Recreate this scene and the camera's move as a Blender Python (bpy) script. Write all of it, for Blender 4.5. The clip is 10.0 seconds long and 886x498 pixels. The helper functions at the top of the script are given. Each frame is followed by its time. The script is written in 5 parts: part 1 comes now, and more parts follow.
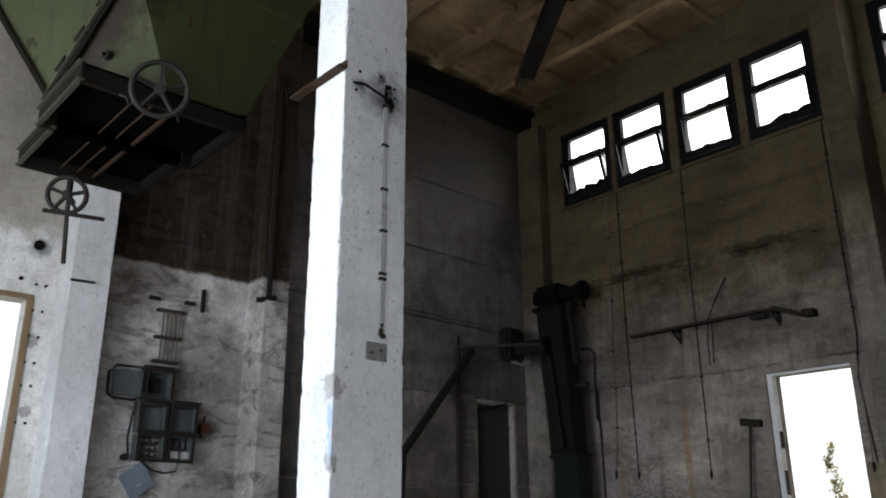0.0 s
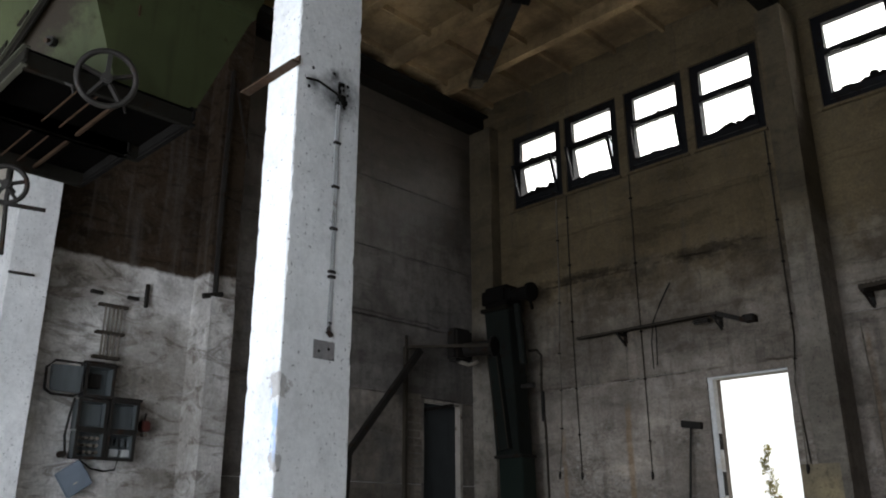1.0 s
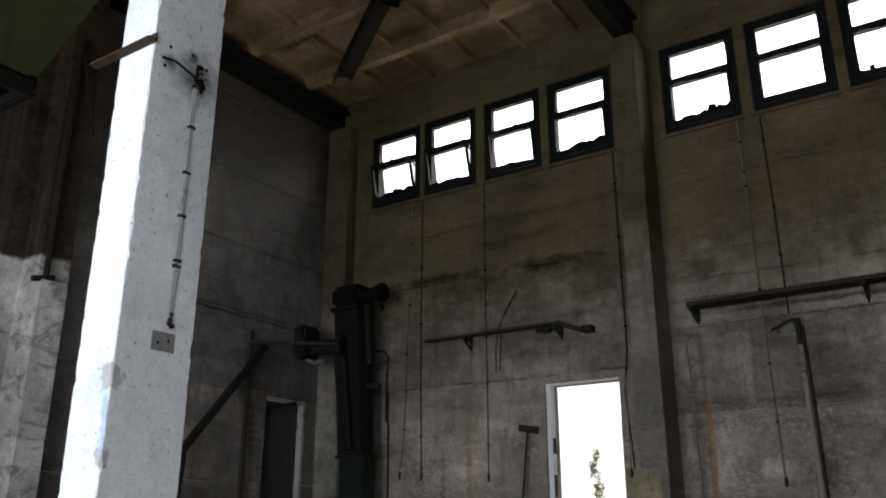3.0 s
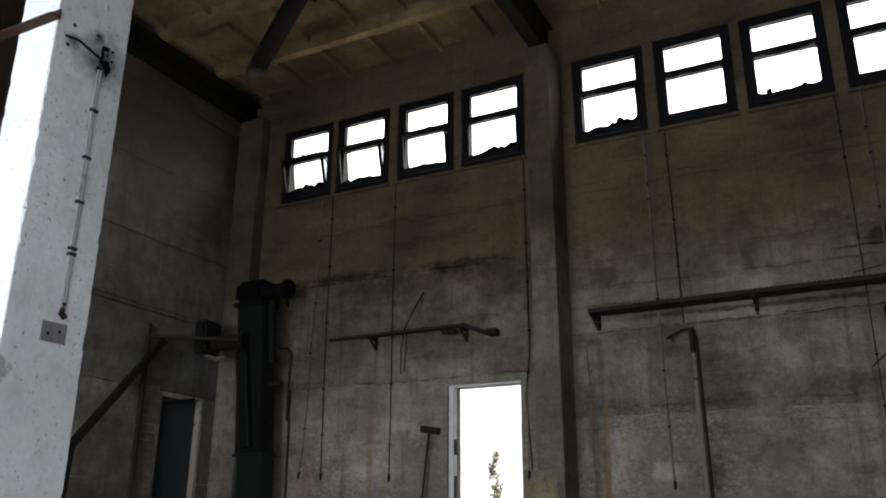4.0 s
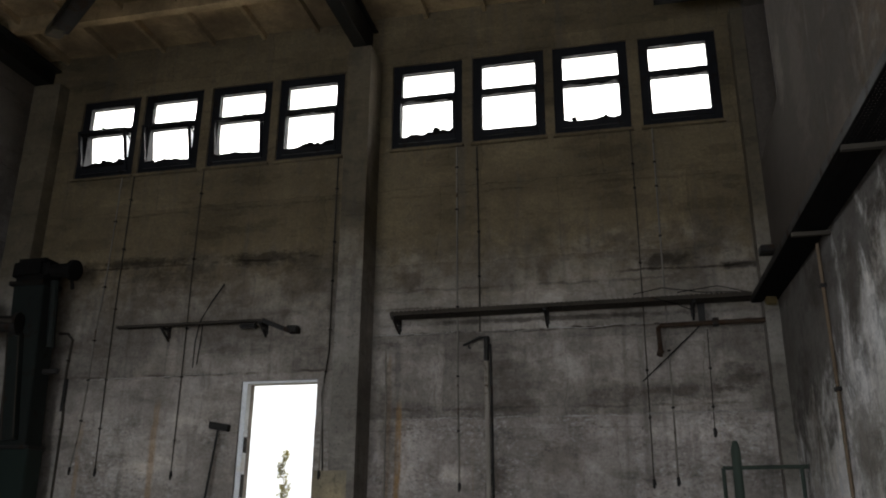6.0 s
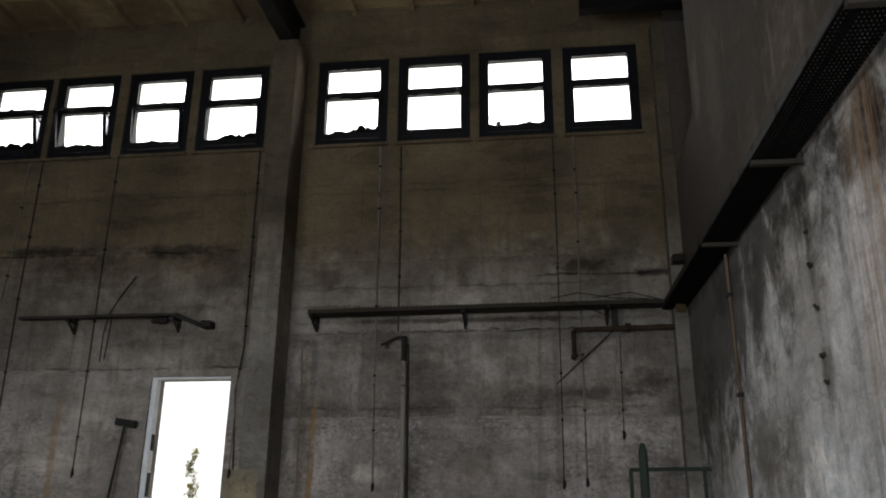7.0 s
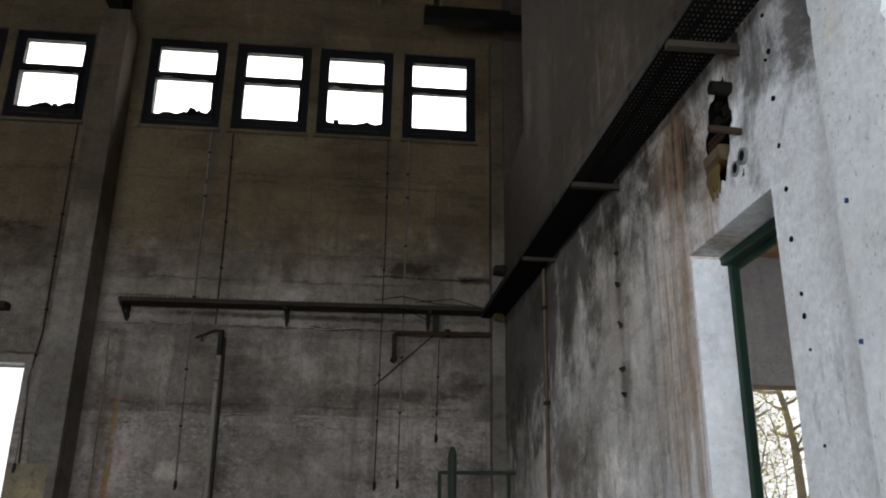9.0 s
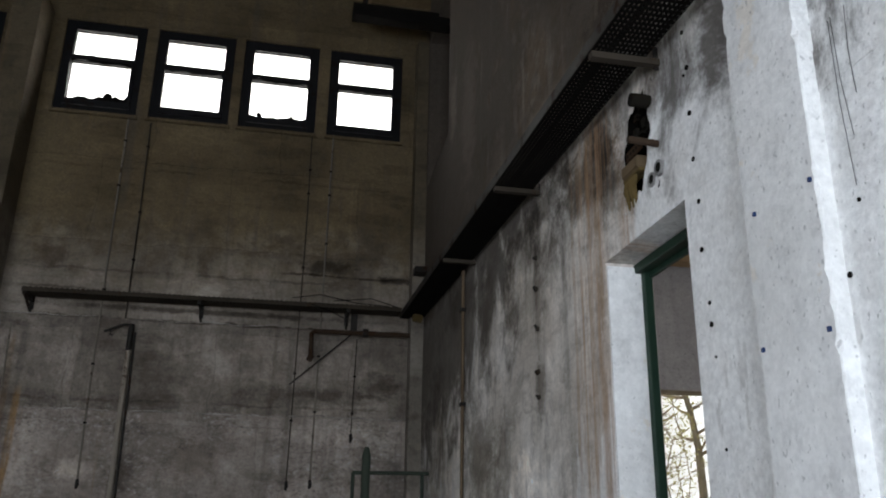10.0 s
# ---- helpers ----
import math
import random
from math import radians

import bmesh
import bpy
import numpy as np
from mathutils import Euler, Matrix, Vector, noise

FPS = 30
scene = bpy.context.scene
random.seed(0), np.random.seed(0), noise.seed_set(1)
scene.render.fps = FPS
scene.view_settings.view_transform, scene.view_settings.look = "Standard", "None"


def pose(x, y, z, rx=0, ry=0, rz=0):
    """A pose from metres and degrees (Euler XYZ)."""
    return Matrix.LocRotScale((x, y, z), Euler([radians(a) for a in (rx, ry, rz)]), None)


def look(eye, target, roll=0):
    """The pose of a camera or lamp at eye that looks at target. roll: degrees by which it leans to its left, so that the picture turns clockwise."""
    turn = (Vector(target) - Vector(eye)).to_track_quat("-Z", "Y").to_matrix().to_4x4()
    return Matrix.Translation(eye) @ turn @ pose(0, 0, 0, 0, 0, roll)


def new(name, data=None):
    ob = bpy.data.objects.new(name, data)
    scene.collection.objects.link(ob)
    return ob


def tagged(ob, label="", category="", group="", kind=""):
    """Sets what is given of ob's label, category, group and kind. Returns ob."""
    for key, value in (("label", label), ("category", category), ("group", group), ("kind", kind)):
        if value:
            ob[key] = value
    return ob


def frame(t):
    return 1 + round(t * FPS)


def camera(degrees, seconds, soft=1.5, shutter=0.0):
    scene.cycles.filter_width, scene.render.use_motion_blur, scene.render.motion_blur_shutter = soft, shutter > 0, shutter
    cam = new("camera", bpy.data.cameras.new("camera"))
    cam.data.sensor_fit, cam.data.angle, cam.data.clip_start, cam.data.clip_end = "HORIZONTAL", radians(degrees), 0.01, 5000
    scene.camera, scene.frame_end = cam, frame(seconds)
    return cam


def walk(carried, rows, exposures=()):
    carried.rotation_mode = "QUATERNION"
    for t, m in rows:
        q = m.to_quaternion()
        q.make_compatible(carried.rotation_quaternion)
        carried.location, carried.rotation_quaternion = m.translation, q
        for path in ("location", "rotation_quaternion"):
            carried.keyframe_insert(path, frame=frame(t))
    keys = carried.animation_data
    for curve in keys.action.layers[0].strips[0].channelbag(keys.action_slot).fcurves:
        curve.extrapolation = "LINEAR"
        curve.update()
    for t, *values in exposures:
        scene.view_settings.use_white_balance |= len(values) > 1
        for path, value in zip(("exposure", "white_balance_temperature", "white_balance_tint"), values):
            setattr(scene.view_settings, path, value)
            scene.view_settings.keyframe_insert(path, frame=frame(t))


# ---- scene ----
cam = camera(56.5, 10.0, soft=2.0)
EYE = (0.0, 0.0, 0.8)
ROWS = [
    (0.0, 48.22, 18.54, 0.24), (0.5, 46.55, 18.52, 0.19), (1.0, 44.55, 18.51, 0.17), (1.5, 42.02, 18.51, 0.09),
    (2.0, 39.30, 18.51, 0.03), (3.5, 30.64, 18.52, -0.13), (4.0, 27.09, 18.55, -0.24), (4.5, 23.59, 18.57, -0.30),
    (5.0, 19.86, 18.60, -0.40), (5.5, 16.43, 18.62, -0.44), (6.0, 13.01, 18.65, -0.46), (7.5, 4.22, 18.75, -0.54),
    (8.0, 0.93, 18.81, -0.61), (8.5, -2.08, 18.83, -0.69), (9.0, -5.47, 18.89, -0.79), (9.5, -8.56, 18.95, -0.82),
    (10.0, -11.27, 19.00, -0.80),
]
walk(cam, [(t, pose(*EYE, 90 + pitch, roll, yaw)) for t, yaw, pitch, roll in ROWS], exposures=[(0.0, 0.0), (10.0, 0.0)])

# ---- world, sun, daylight in the openings ----
world = bpy.data.worlds.new("sky")
scene.world = world
world.use_nodes = True
wn = world.node_tree
sky = wn.nodes.new("ShaderNodeTexSky")
sky.sky_type = "NISHITA"
sky.sun_disc = False
sky.sun_elevation = radians(56)
sky.sun_rotation = radians(0)
wn.links.new(sky.outputs[0], wn.nodes["Background"].inputs[0])
wn.nodes["Background"].inputs[1].default_value = 0.15

sun = new("sun", bpy.data.lights.new("sun", "SUN"))
sun.data.energy = 3.5
sun.data.angle = radians(0.6)
sun.data.color = (1.0, 0.94, 0.84)
sun.matrix_world = look((0, 0, 20), (0.0, -13.0, 0.5))


def daylight(name, eye, target, w, h, watts, color):
    ob = new(name, bpy.data.lights.new(name, "AREA"))
    ob.data.shape, ob.data.size, ob.data.size_y, ob.data.energy, ob.data.color = "RECTANGLE", w, h, watts, color
    ob.matrix_world = look(eye, target)
    return ob


daylight("gate_daylight", (-4.2, -2.15, 1.7), (-4.2, 5.0, 1.6), 3.4, 3.2, 325, (0.82, 0.888, 1.0))
# fill lamp in an unseen, added doorway, brightening the near east wall
daylight("added_south_fill", (0.15, -2.2, 1.2), (1.2, 4.0, 1.6), 1.5, 2.3, 142, (0.79, 0.88, 1.0))
# fill lamp in a made-up window, brightening the room beyond the east doorway
daylight("added_room_fill", (6.55, 4.5, 2.2), (2.0, 5.5, 2.4), 3.4, 1.8, 95, (0.95, 0.97, 1.0))
daylight("window_daylight", (-5.4, 9.30, 5.85), (-5.4, 4.0, 4.9), 4.3, 1.25, 60, (1.0, 0.97, 0.92))
daylight("window_daylight", (-0.77, 9.30, 5.85), (-0.77, 4.0, 4.9), 4.3, 1.25, 60, (1.0, 0.97, 0.92))

# ---- materials ----


class Graph:
    def __init__(self, name, rough=0.9, metal=0.0):
        self.mat = bpy.data.materials.new(name)
        self.mat.use_nodes = True
        self.nt = self.mat.node_tree
        self.bsdf = self.nt.nodes["Principled BSDF"]
        self.bsdf.inputs["Roughness"].default_value = rough
        self.bsdf.inputs["Metallic"].default_value = metal
        geo = self.nt.nodes.new("ShaderNodeNewGeometry")
        self.pos = geo.outputs["Position"]
        sep = self.nt.nodes.new("ShaderNodeSeparateXYZ")
        self.nt.links.new(self.pos, sep.inputs[0])
        self.x, self.y, self.z = sep.outputs

    def put(self, socket, value):
        if isinstance(value, bpy.types.NodeSocket):
            self.nt.links.new(value, socket)
        elif isinstance(value, tuple) and len(value) == 3 and socket.type == "RGBA":
            socket.default_value = (*value, 1)
        else:
            socket.default_value = value

    def math(self, op, a, b=0.0, c=0.0):
        n = self.nt.nodes.new("ShaderNodeMath")
        n.operation = op
        for s, value in zip(n.inputs, (a, b, c)):
            self.put(s, value)
        return n.outputs[0]

    def noise(self, scale, detail=4.0, stretch=(1, 1, 1), rough=0.55, offset=0.0, warp=0.0):
        m = self.nt.nodes.new("ShaderNodeMapping")
        m.inputs["Scale"].default_value = stretch
        m.inputs["Location"].default_value = (offset, offset * 0.7, offset * 1.3)
        self.put(m.inputs["Vector"], self.pos)
        n = self.nt.nodes.new("ShaderNodeTexNoise")
        n.inputs["Scale"].default_value, n.inputs["Detail"].default_value = scale, detail
        n.inputs["Roughness"].default_value, n.inputs["Distortion"].default_value = rough, warp
        self.put(n.inputs["Vector"], m.outputs[0])
        return n.outputs["Fac"]

    def ramp(self, fac, lo, hi):
        n = self.nt.nodes.new("ShaderNodeMapRange")
        n.interpolation_type = "SMOOTHSTEP"
        self.put(n.inputs["Value"], fac)
        n.inputs["From Min"].default_value, n.inputs["From Max"].default_value = lo, hi
        return n.outputs["Result"]

    def mix(self, fac, a, b, how="MIX"):
        n = self.nt.nodes.new("ShaderNodeMix")
        n.data_type, n.blend_type = "RGBA", how
        self.put(n.inputs[0], fac)
        self.put(n.inputs[6], a)
        self.put(n.inputs[7], b)
        return n.outputs[2]

    def done(self, color, height=None, strength=0.4, distance=0.01):
        self.put(self.bsdf.inputs["Base Color"], color)
        if height is not None:
            b = self.nt.nodes.new("ShaderNodeBump")
            b.inputs["Strength"].default_value, b.inputs["Distance"].default_value = strength, distance
            self.put(b.inputs["Height"], height)
            self.put(self.bsdf.inputs["Normal"], b.outputs[0])
        return self.mat


def plaster(name, light, dark, upper=None, edge=3.4, soft=0.06, band=None, streaks=0.5, peel=None, bump=0.5, offset=0.0, fresh=None, grime=0.5, spots=(), pitted=0.75, ochre=None, tint=None, layers=0.0, chips=None, rough=0.92, spec=0.15, swirl=0.0, mould=None, smudges_and_shade=(), grain=0.14, patches=None, dado=(), rusts=(), lines=(), axis="x", ragged=None):
    """Old limewash over concrete. upper: colour of the raw, browned or darker wall above the edge; band: height of a
    damp stain;
    fresh: y up to which newer limewash covers it; grime: strength of the blotches; spots: soot marks (x, y, z, radius)."""
    g = Graph(name, rough)
    g.bsdf.inputs["Specular IOR Level"].default_value = spec
    big, mid, fine = g.noise(0.9, 5, offset=offset), g.noise(4.5, 7, offset=offset + 3, rough=0.62), g.noise(38, 5, rough=0.65)
    blot = g.noise(7.5, 9, (1, 1, 0.8), 0.74, offset + 17)
    run = g.noise(2.2, 5, (3.2, 3.2, 0.22), offset=offset + 9)
    c = g.mix(g.ramp(big, 0.36, 0.64), light, dark)
    c = g.mix(g.math("MULTIPLY", g.ramp(mid, 0.46, 0.66), 0.35 + grime * 0.4), c, dark)
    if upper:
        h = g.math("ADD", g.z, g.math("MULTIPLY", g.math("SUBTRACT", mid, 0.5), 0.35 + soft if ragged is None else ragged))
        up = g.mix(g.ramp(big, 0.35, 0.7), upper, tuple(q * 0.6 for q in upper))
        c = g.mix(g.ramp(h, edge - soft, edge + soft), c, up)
    c = g.mix(g.math("MULTIPLY", g.ramp(blot, 0.50, 0.62), grime), c, tuple(q * 0.34 for q in dark))
    c = g.mix(g.math("MULTIPLY", g.ramp(g.math("SUBTRACT", 1.0, blot), 0.53, 0.68), grime * 0.6), c, (1.55, 1.55, 1.55), "MULTIPLY")
    if layers:
        # level lifts of the shuttering and smears of render
        lay = g.noise(1.7, 9, (0.55, 0.55, 2.0), 0.68, offset + 61)
        c = g.mix(g.math("MULTIPLY", g.ramp(lay, 0.52, 0.60), layers), c, (0.50, 0.48, 0.45), "MULTIPLY")
        c = g.mix(g.math("MULTIPLY", g.ramp(g.math("SUBTRACT", 1.0, lay), 0.54, 0.64), layers), c, (1.45, 1.42, 1.38), "MULTIPLY")
        pale = g.noise(5.0, 4, (2.2, 2.2, 0.07), 0.6, offset + 66)
        c = g.mix(g.math("MULTIPLY", g.ramp(pale, 0.60, 0.74), layers * 0.7), c, (1.5, 1.48, 1.44), "MULTIPLY")
        rust = g.noise(3.4, 5, (2.4, 2.4, 0.10), 0.6, offset + 71)
        c = g.mix(g.math("MULTIPLY", g.ramp(rust, 0.66, 0.74), layers * 0.6), c, (0.20, 0.125, 0.055))
    if patches:
        # day-work areas of render, each of its own tone, with a faint seam
        wob = g.noise(1.3, 5, offset=offset + 130)
        uv = g.nt.nodes.new("ShaderNodeCombineXYZ")
        along = g.x if patches == "x" else g.y
        g.put(uv.inputs[0], g.math("ADD", along, g.math("MULTIPLY", wob, 0.35)))
        g.put(uv.inputs[1], g.math("ADD", g.z, g.math("MULTIPLY", g.noise(1.1, 6, offset=offset + 133, rough=0.65), 0.25)))
        br = g.nt.nodes.new("ShaderNodeTexBrick")
        br.offset, br.squash = 0.37, 1.0
        g.put(br.inputs["Vector"], uv.outputs[0])
        for key, tone in (("Color1", 0.72), ("Color2", 1.28), ("Mortar", 0.42)):
            br.inputs[key].default_value = (tone, tone, tone, 1)
        for key, value in (("Scale", 1.0), ("Mortar Size", 0.006), ("Mortar Smooth", 0.6), ("Brick Width", 1.45), ("Row Height", 0.97)):
            br.inputs[key].default_value = value
        c = g.mix(0.42, c, br.outputs["Color"], "MULTIPLY")
    if swirl:
        stroke = g.noise(2.6, 9, (1, 0.7, 2.0), 0.66, offset + 90, 1.6)
        c = g.mix(g.math("MULTIPLY", g.ramp(stroke, 0.49, 0.64), swirl), c, (0.30, 0.26, 0.225), "MULTIPLY")
    if chips:
        flake = g.noise(16, 8, (1, 1, 1.6), 0.72, offset + 80)
        low = g.math("MULTIPLY", g.math("SUBTRACT", 1.0, g.ramp(g.z, chips - 0.02, chips + 0.25)), g.ramp(g.noise(1.1, 4, offset=offset + 83), 0.40, 0.56))
        c = g.mix(g.math("MULTIPLY", g.math("MULTIPLY", g.ramp(flake, 0.53, 0.62), low), 0.5), c, (0.06, 0.054, 0.047))
        c = g.mix(g.math("MULTIPLY", g.math("MULTIPLY", g.ramp(g.math("SUBTRACT", 1.0, flake), 0.54, 0.62), low), 0.5), c, (0.46, 0.44, 0.41))
    if band:
        wob = g.math("MULTIPLY", g.math("SUBTRACT", g.noise(1.7, 6, (1, 1, 2), offset=offset + 5), 0.5), 0.8)
        d = g.math("ABSOLUTE", g.math("SUBTRACT", g.math("ADD", g.z, wob), band))
        damp = g.math("MULTIPLY", g.math("SUBTRACT", 1.0, g.ramp(d, 0.01, 0.30)), g.ramp(g.noise(2.3, 6, offset=offset + 2, rough=0.72), 0.44, 0.58))
        c = g.mix(g.math("MULTIPLY", damp, 0.38), c, tuple(q * 0.2 for q in dark))
    c = g.mix(g.math("MULTIPLY", g.ramp(run, 0.52, 0.72), streaks), c, tuple(q * 0.4 for q in dark))
    c = g.mix(g.math("MULTIPLY", g.ramp(g.noise(3.0, 3, (4, 4, 0.15), offset=offset + 21), 0.60, 0.75), streaks * 0.6), c, (1.5, 1.5, 1.48), "MULTIPLY")
    if fresh:
        d = g.math("ADD", g.math("ADD", g.y, g.math("MULTIPLY", g.math("SUBTRACT", g.z, 2.2), 0.55)), g.math("MULTIPLY", g.math("SUBTRACT", g.noise(4.0, 8, (1, 1, 0.7), 0.7, offset + 30), 0.5), 0.42))
        high = g.math("ADD", g.z, g.math("MULTIPLY", g.math("SUBTRACT", g.noise(2.5, 7, rough=0.7, offset=offset + 33), 0.5), 0.7))
        f = g.math("MULTIPLY", g.math("SUBTRACT", 1.0, g.ramp(d, fresh - 0.05, fresh + 0.06)), g.math("SUBTRACT", 1.0, g.math("MULTIPLY", g.ramp(high, 2.45, 3.0), 0.75)))
        c = g.mix(f, c, g.mix(g.ramp(mid, 0.42, 0.72), (0.83, 0.83, 0.82), (0.72, 0.71, 0.69)))
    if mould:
        # mould blotches, with a gradient painting shade towards the tray and far corner
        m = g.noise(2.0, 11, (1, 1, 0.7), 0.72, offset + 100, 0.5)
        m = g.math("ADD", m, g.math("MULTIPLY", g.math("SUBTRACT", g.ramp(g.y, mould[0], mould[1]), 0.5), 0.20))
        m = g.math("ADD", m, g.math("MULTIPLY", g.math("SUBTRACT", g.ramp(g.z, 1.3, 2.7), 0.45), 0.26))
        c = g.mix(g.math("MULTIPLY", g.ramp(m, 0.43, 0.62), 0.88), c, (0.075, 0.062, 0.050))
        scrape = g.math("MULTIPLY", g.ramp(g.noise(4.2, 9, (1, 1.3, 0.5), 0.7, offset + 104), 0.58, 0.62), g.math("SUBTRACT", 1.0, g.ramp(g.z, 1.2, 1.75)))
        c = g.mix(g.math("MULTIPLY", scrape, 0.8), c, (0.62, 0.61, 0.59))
    if dado or rusts or lines:
        wander = g.math("SUBTRACT", g.noise(3.1, 9, (1, 1, 1), 0.7, offset + 150), 0.5)
        along = g.x if axis == "x" else g.y
    for u0, u1, top, gain in dado:
        # limewash and other lighter and darker bands up to a height, ragged along the top
        m = g.math("MULTIPLY", g.math("GREATER_THAN", along, u0), g.math("LESS_THAN", along, u1))
        m = g.math("MULTIPLY", m, g.math("SUBTRACT", 1.0, g.ramp(g.math("ADD", g.z, g.math("MULTIPLY", wander, 0.16)), top - 0.025, top + 0.025)))
        m = g.math("MULTIPLY", m, g.ramp(g.noise(2.4, 8, (1, 1, 0.8), 0.7, offset + 155), 0.30, 0.62))
        c = g.mix(m, c, gain, "MULTIPLY")
    for u0, u1, z, much in lines:
        # a level crack or crumbled lift of render
        d = g.math("ABSOLUTE", g.math("ADD", g.math("SUBTRACT", g.z, z), g.math("MULTIPLY", wander, 0.12)))
        m = g.math("MULTIPLY", g.ramp(along, u0, u0 + 0.3), g.math("SUBTRACT", 1.0, g.ramp(along, u1 - 0.3, u1)))
        m = g.math("MULTIPLY", m, g.ramp(g.noise(1.9, 6, (1, 1, 3), 0.7, offset + 160), 0.38, 0.55))
        c = g.mix(g.math("MULTIPLY", g.math("MULTIPLY", g.math("SUBTRACT", 1.0, g.ramp(d, 0.004, 0.022)), m), much), c, (0.25, 0.22, 0.19), "MULTIPLY")
    for u, z0, z1, width, much in rusts:
        # a run of rust or ochre down the wall
        d = g.math("ABSOLUTE", g.math("ADD", g.math("SUBTRACT", along, u), g.math("MULTIPLY", g.math("SUBTRACT", g.noise(2.0, 5, (1, 1, 0.5), 0.6, offset + 165), 0.5), 0.10)))
        m = g.math("MULTIPLY", g.ramp(g.z, z0 - 0.1, z0 + 0.25), g.math("SUBTRACT", 1.0, g.ramp(g.z, z1 - 0.15, z1 + 0.05)))
        m = g.math("MULTIPLY", m, g.ramp(g.noise(6.0, 6, (1, 1, 0.25), 0.7, offset + 168), 0.30, 0.60))
        c = g.mix(g.math("MULTIPLY", g.math("MULTIPLY", g.math("SUBTRACT", 1.0, g.ramp(d, width * 0.3, width)), m), much), c, (0.27, 0.155, 0.06))
    # soft tone patches: wall stains, and shadow painted under the cable trays
    if smudges_and_shade:
        ragged = g.math("MULTIPLY", g.math("SUBTRACT", g.noise(5.5, 10, (1, 1, 1.5), 0.72, offset + 110), 0.5), 2.6)
        for sx, sz, rx, rz, tone, much in smudges_and_shade:
            dx = g.math("DIVIDE", g.math("SUBTRACT", g.x if axis == "x" else g.y, sx), rx)
            dz = g.math("DIVIDE", g.math("SUBTRACT", g.z, sz), rz)
            d = g.math("ADD", g.math("SQRT", g.math("ADD", g.math("MULTIPLY", dx, dx), g.math("MULTIPLY", dz, dz))), ragged)
            c = g.mix(g.math("MULTIPLY", g.math("SUBTRACT", 1.0, g.ramp(d, 0.25, 1.05)), much), c, (tone, tone * 0.95, tone * 0.88) if tone < 1 else (tone, tone, tone), "MULTIPLY")
    if ochre:
        y0, y1 = ochre
        inside = g.math("MULTIPLY", g.ramp(g.y, y0 - 0.03, y0 + 0.06), g.math("SUBTRACT", 1.0, g.ramp(g.y, y1 - 0.15, y1 + 0.05)))
        fibre = g.ramp(g.noise(4.0, 7, (1, 5, 0.10), 0.72, offset + 40), 0.40, 0.64)
        fibre = g.math("MULTIPLY", fibre, g.math("SUBTRACT", 1.0, g.ramp(g.z, 2.75, 2.95)))
        fibre = g.math("MULTIPLY", fibre, g.ramp(g.noise(1.6, 5, offset=offset + 44), 0.30, 0.55))
        c = g.mix(g.math("MULTIPLY", g.math("MULTIPLY", inside, fibre), 0.72), c, (0.40, 0.235, 0.125))
    if peel:
        p = g.ramp(g.noise(2.6, 8, rough=0.7, offset=offset + 14), 0.58, 0.62)
        c = g.mix(p, c, peel)
    for sx, sy, sz, sr, tone in spots:
        v = g.nt.nodes.new("ShaderNodeVectorMath")
        v.operation = "DISTANCE"
        g.put(v.inputs[0], g.pos)
        v.inputs[1].default_value = (sx, sy, sz)
        d = g.math("ADD", v.outputs["Value"], g.math("MULTIPLY", g.math("SUBTRACT", g.noise(14 if tone < 0.1 else 26, 6, rough=0.7), 0.5), sr * (1.1 if tone < 0.1 else 2.4)))
        c = g.mix(g.math("MULTIPLY", g.math("SUBTRACT", 1.0, g.ramp(d, 0.0 if tone < 0.1 else sr * 0.8, sr)), 0.92), c, (tone, tone * 0.95, tone * 0.9))
    if tint:
        m = g.math("MULTIPLY", g.ramp(g.noise(9, 4, (1, 1, 0.35), 0.6, offset + 50), 0.56, 0.62), g.math("MULTIPLY", g.ramp(g.z, 1.0, 1.15), g.math("SUBTRACT", 1.0, g.ramp(g.z, 1.55, 1.68))))
        m = g.math("MULTIPLY", m, g.math("LESS_THAN", g.y, 2.0235))
        c = g.mix(m, c, tint)
    pits = g.math("MULTIPLY", g.ramp(g.noise(58, 3, (1, 1, 0.7), 0.55, offset + 2), 0.63, 0.69), g.ramp(g.noise(5, 3, offset=offset + 8), 0.36, 0.52))
    c = g.mix(g.math("MULTIPLY", pits, pitted), c, tuple(q * 0.22 for q in dark))
    c = g.mix(grain, c, g.mix(g.ramp(fine, 0.32, 0.68), (0.45, 0.45, 0.45), (1.5, 1.5, 1.5)), "MULTIPLY")
    c = g.mix(grain * 0.8, c, g.mix(g.ramp(g.noise(15, 7, (1, 1, 1.3), 0.7, offset + 120), 0.38, 0.62), (0.55, 0.55, 0.55), (1.4, 1.4, 1.4)), "MULTIPLY")
    h = g.math("ADD", g.math("MULTIPLY", mid, 1.6), g.math("ADD", g.math("MULTIPLY", fine, 0.5), g.math("ADD", g.math("MULTIPLY", pits, -0.6), g.math("MULTIPLY", blot, 0.7))))
    return g.done(c, h, bump, 0.014)


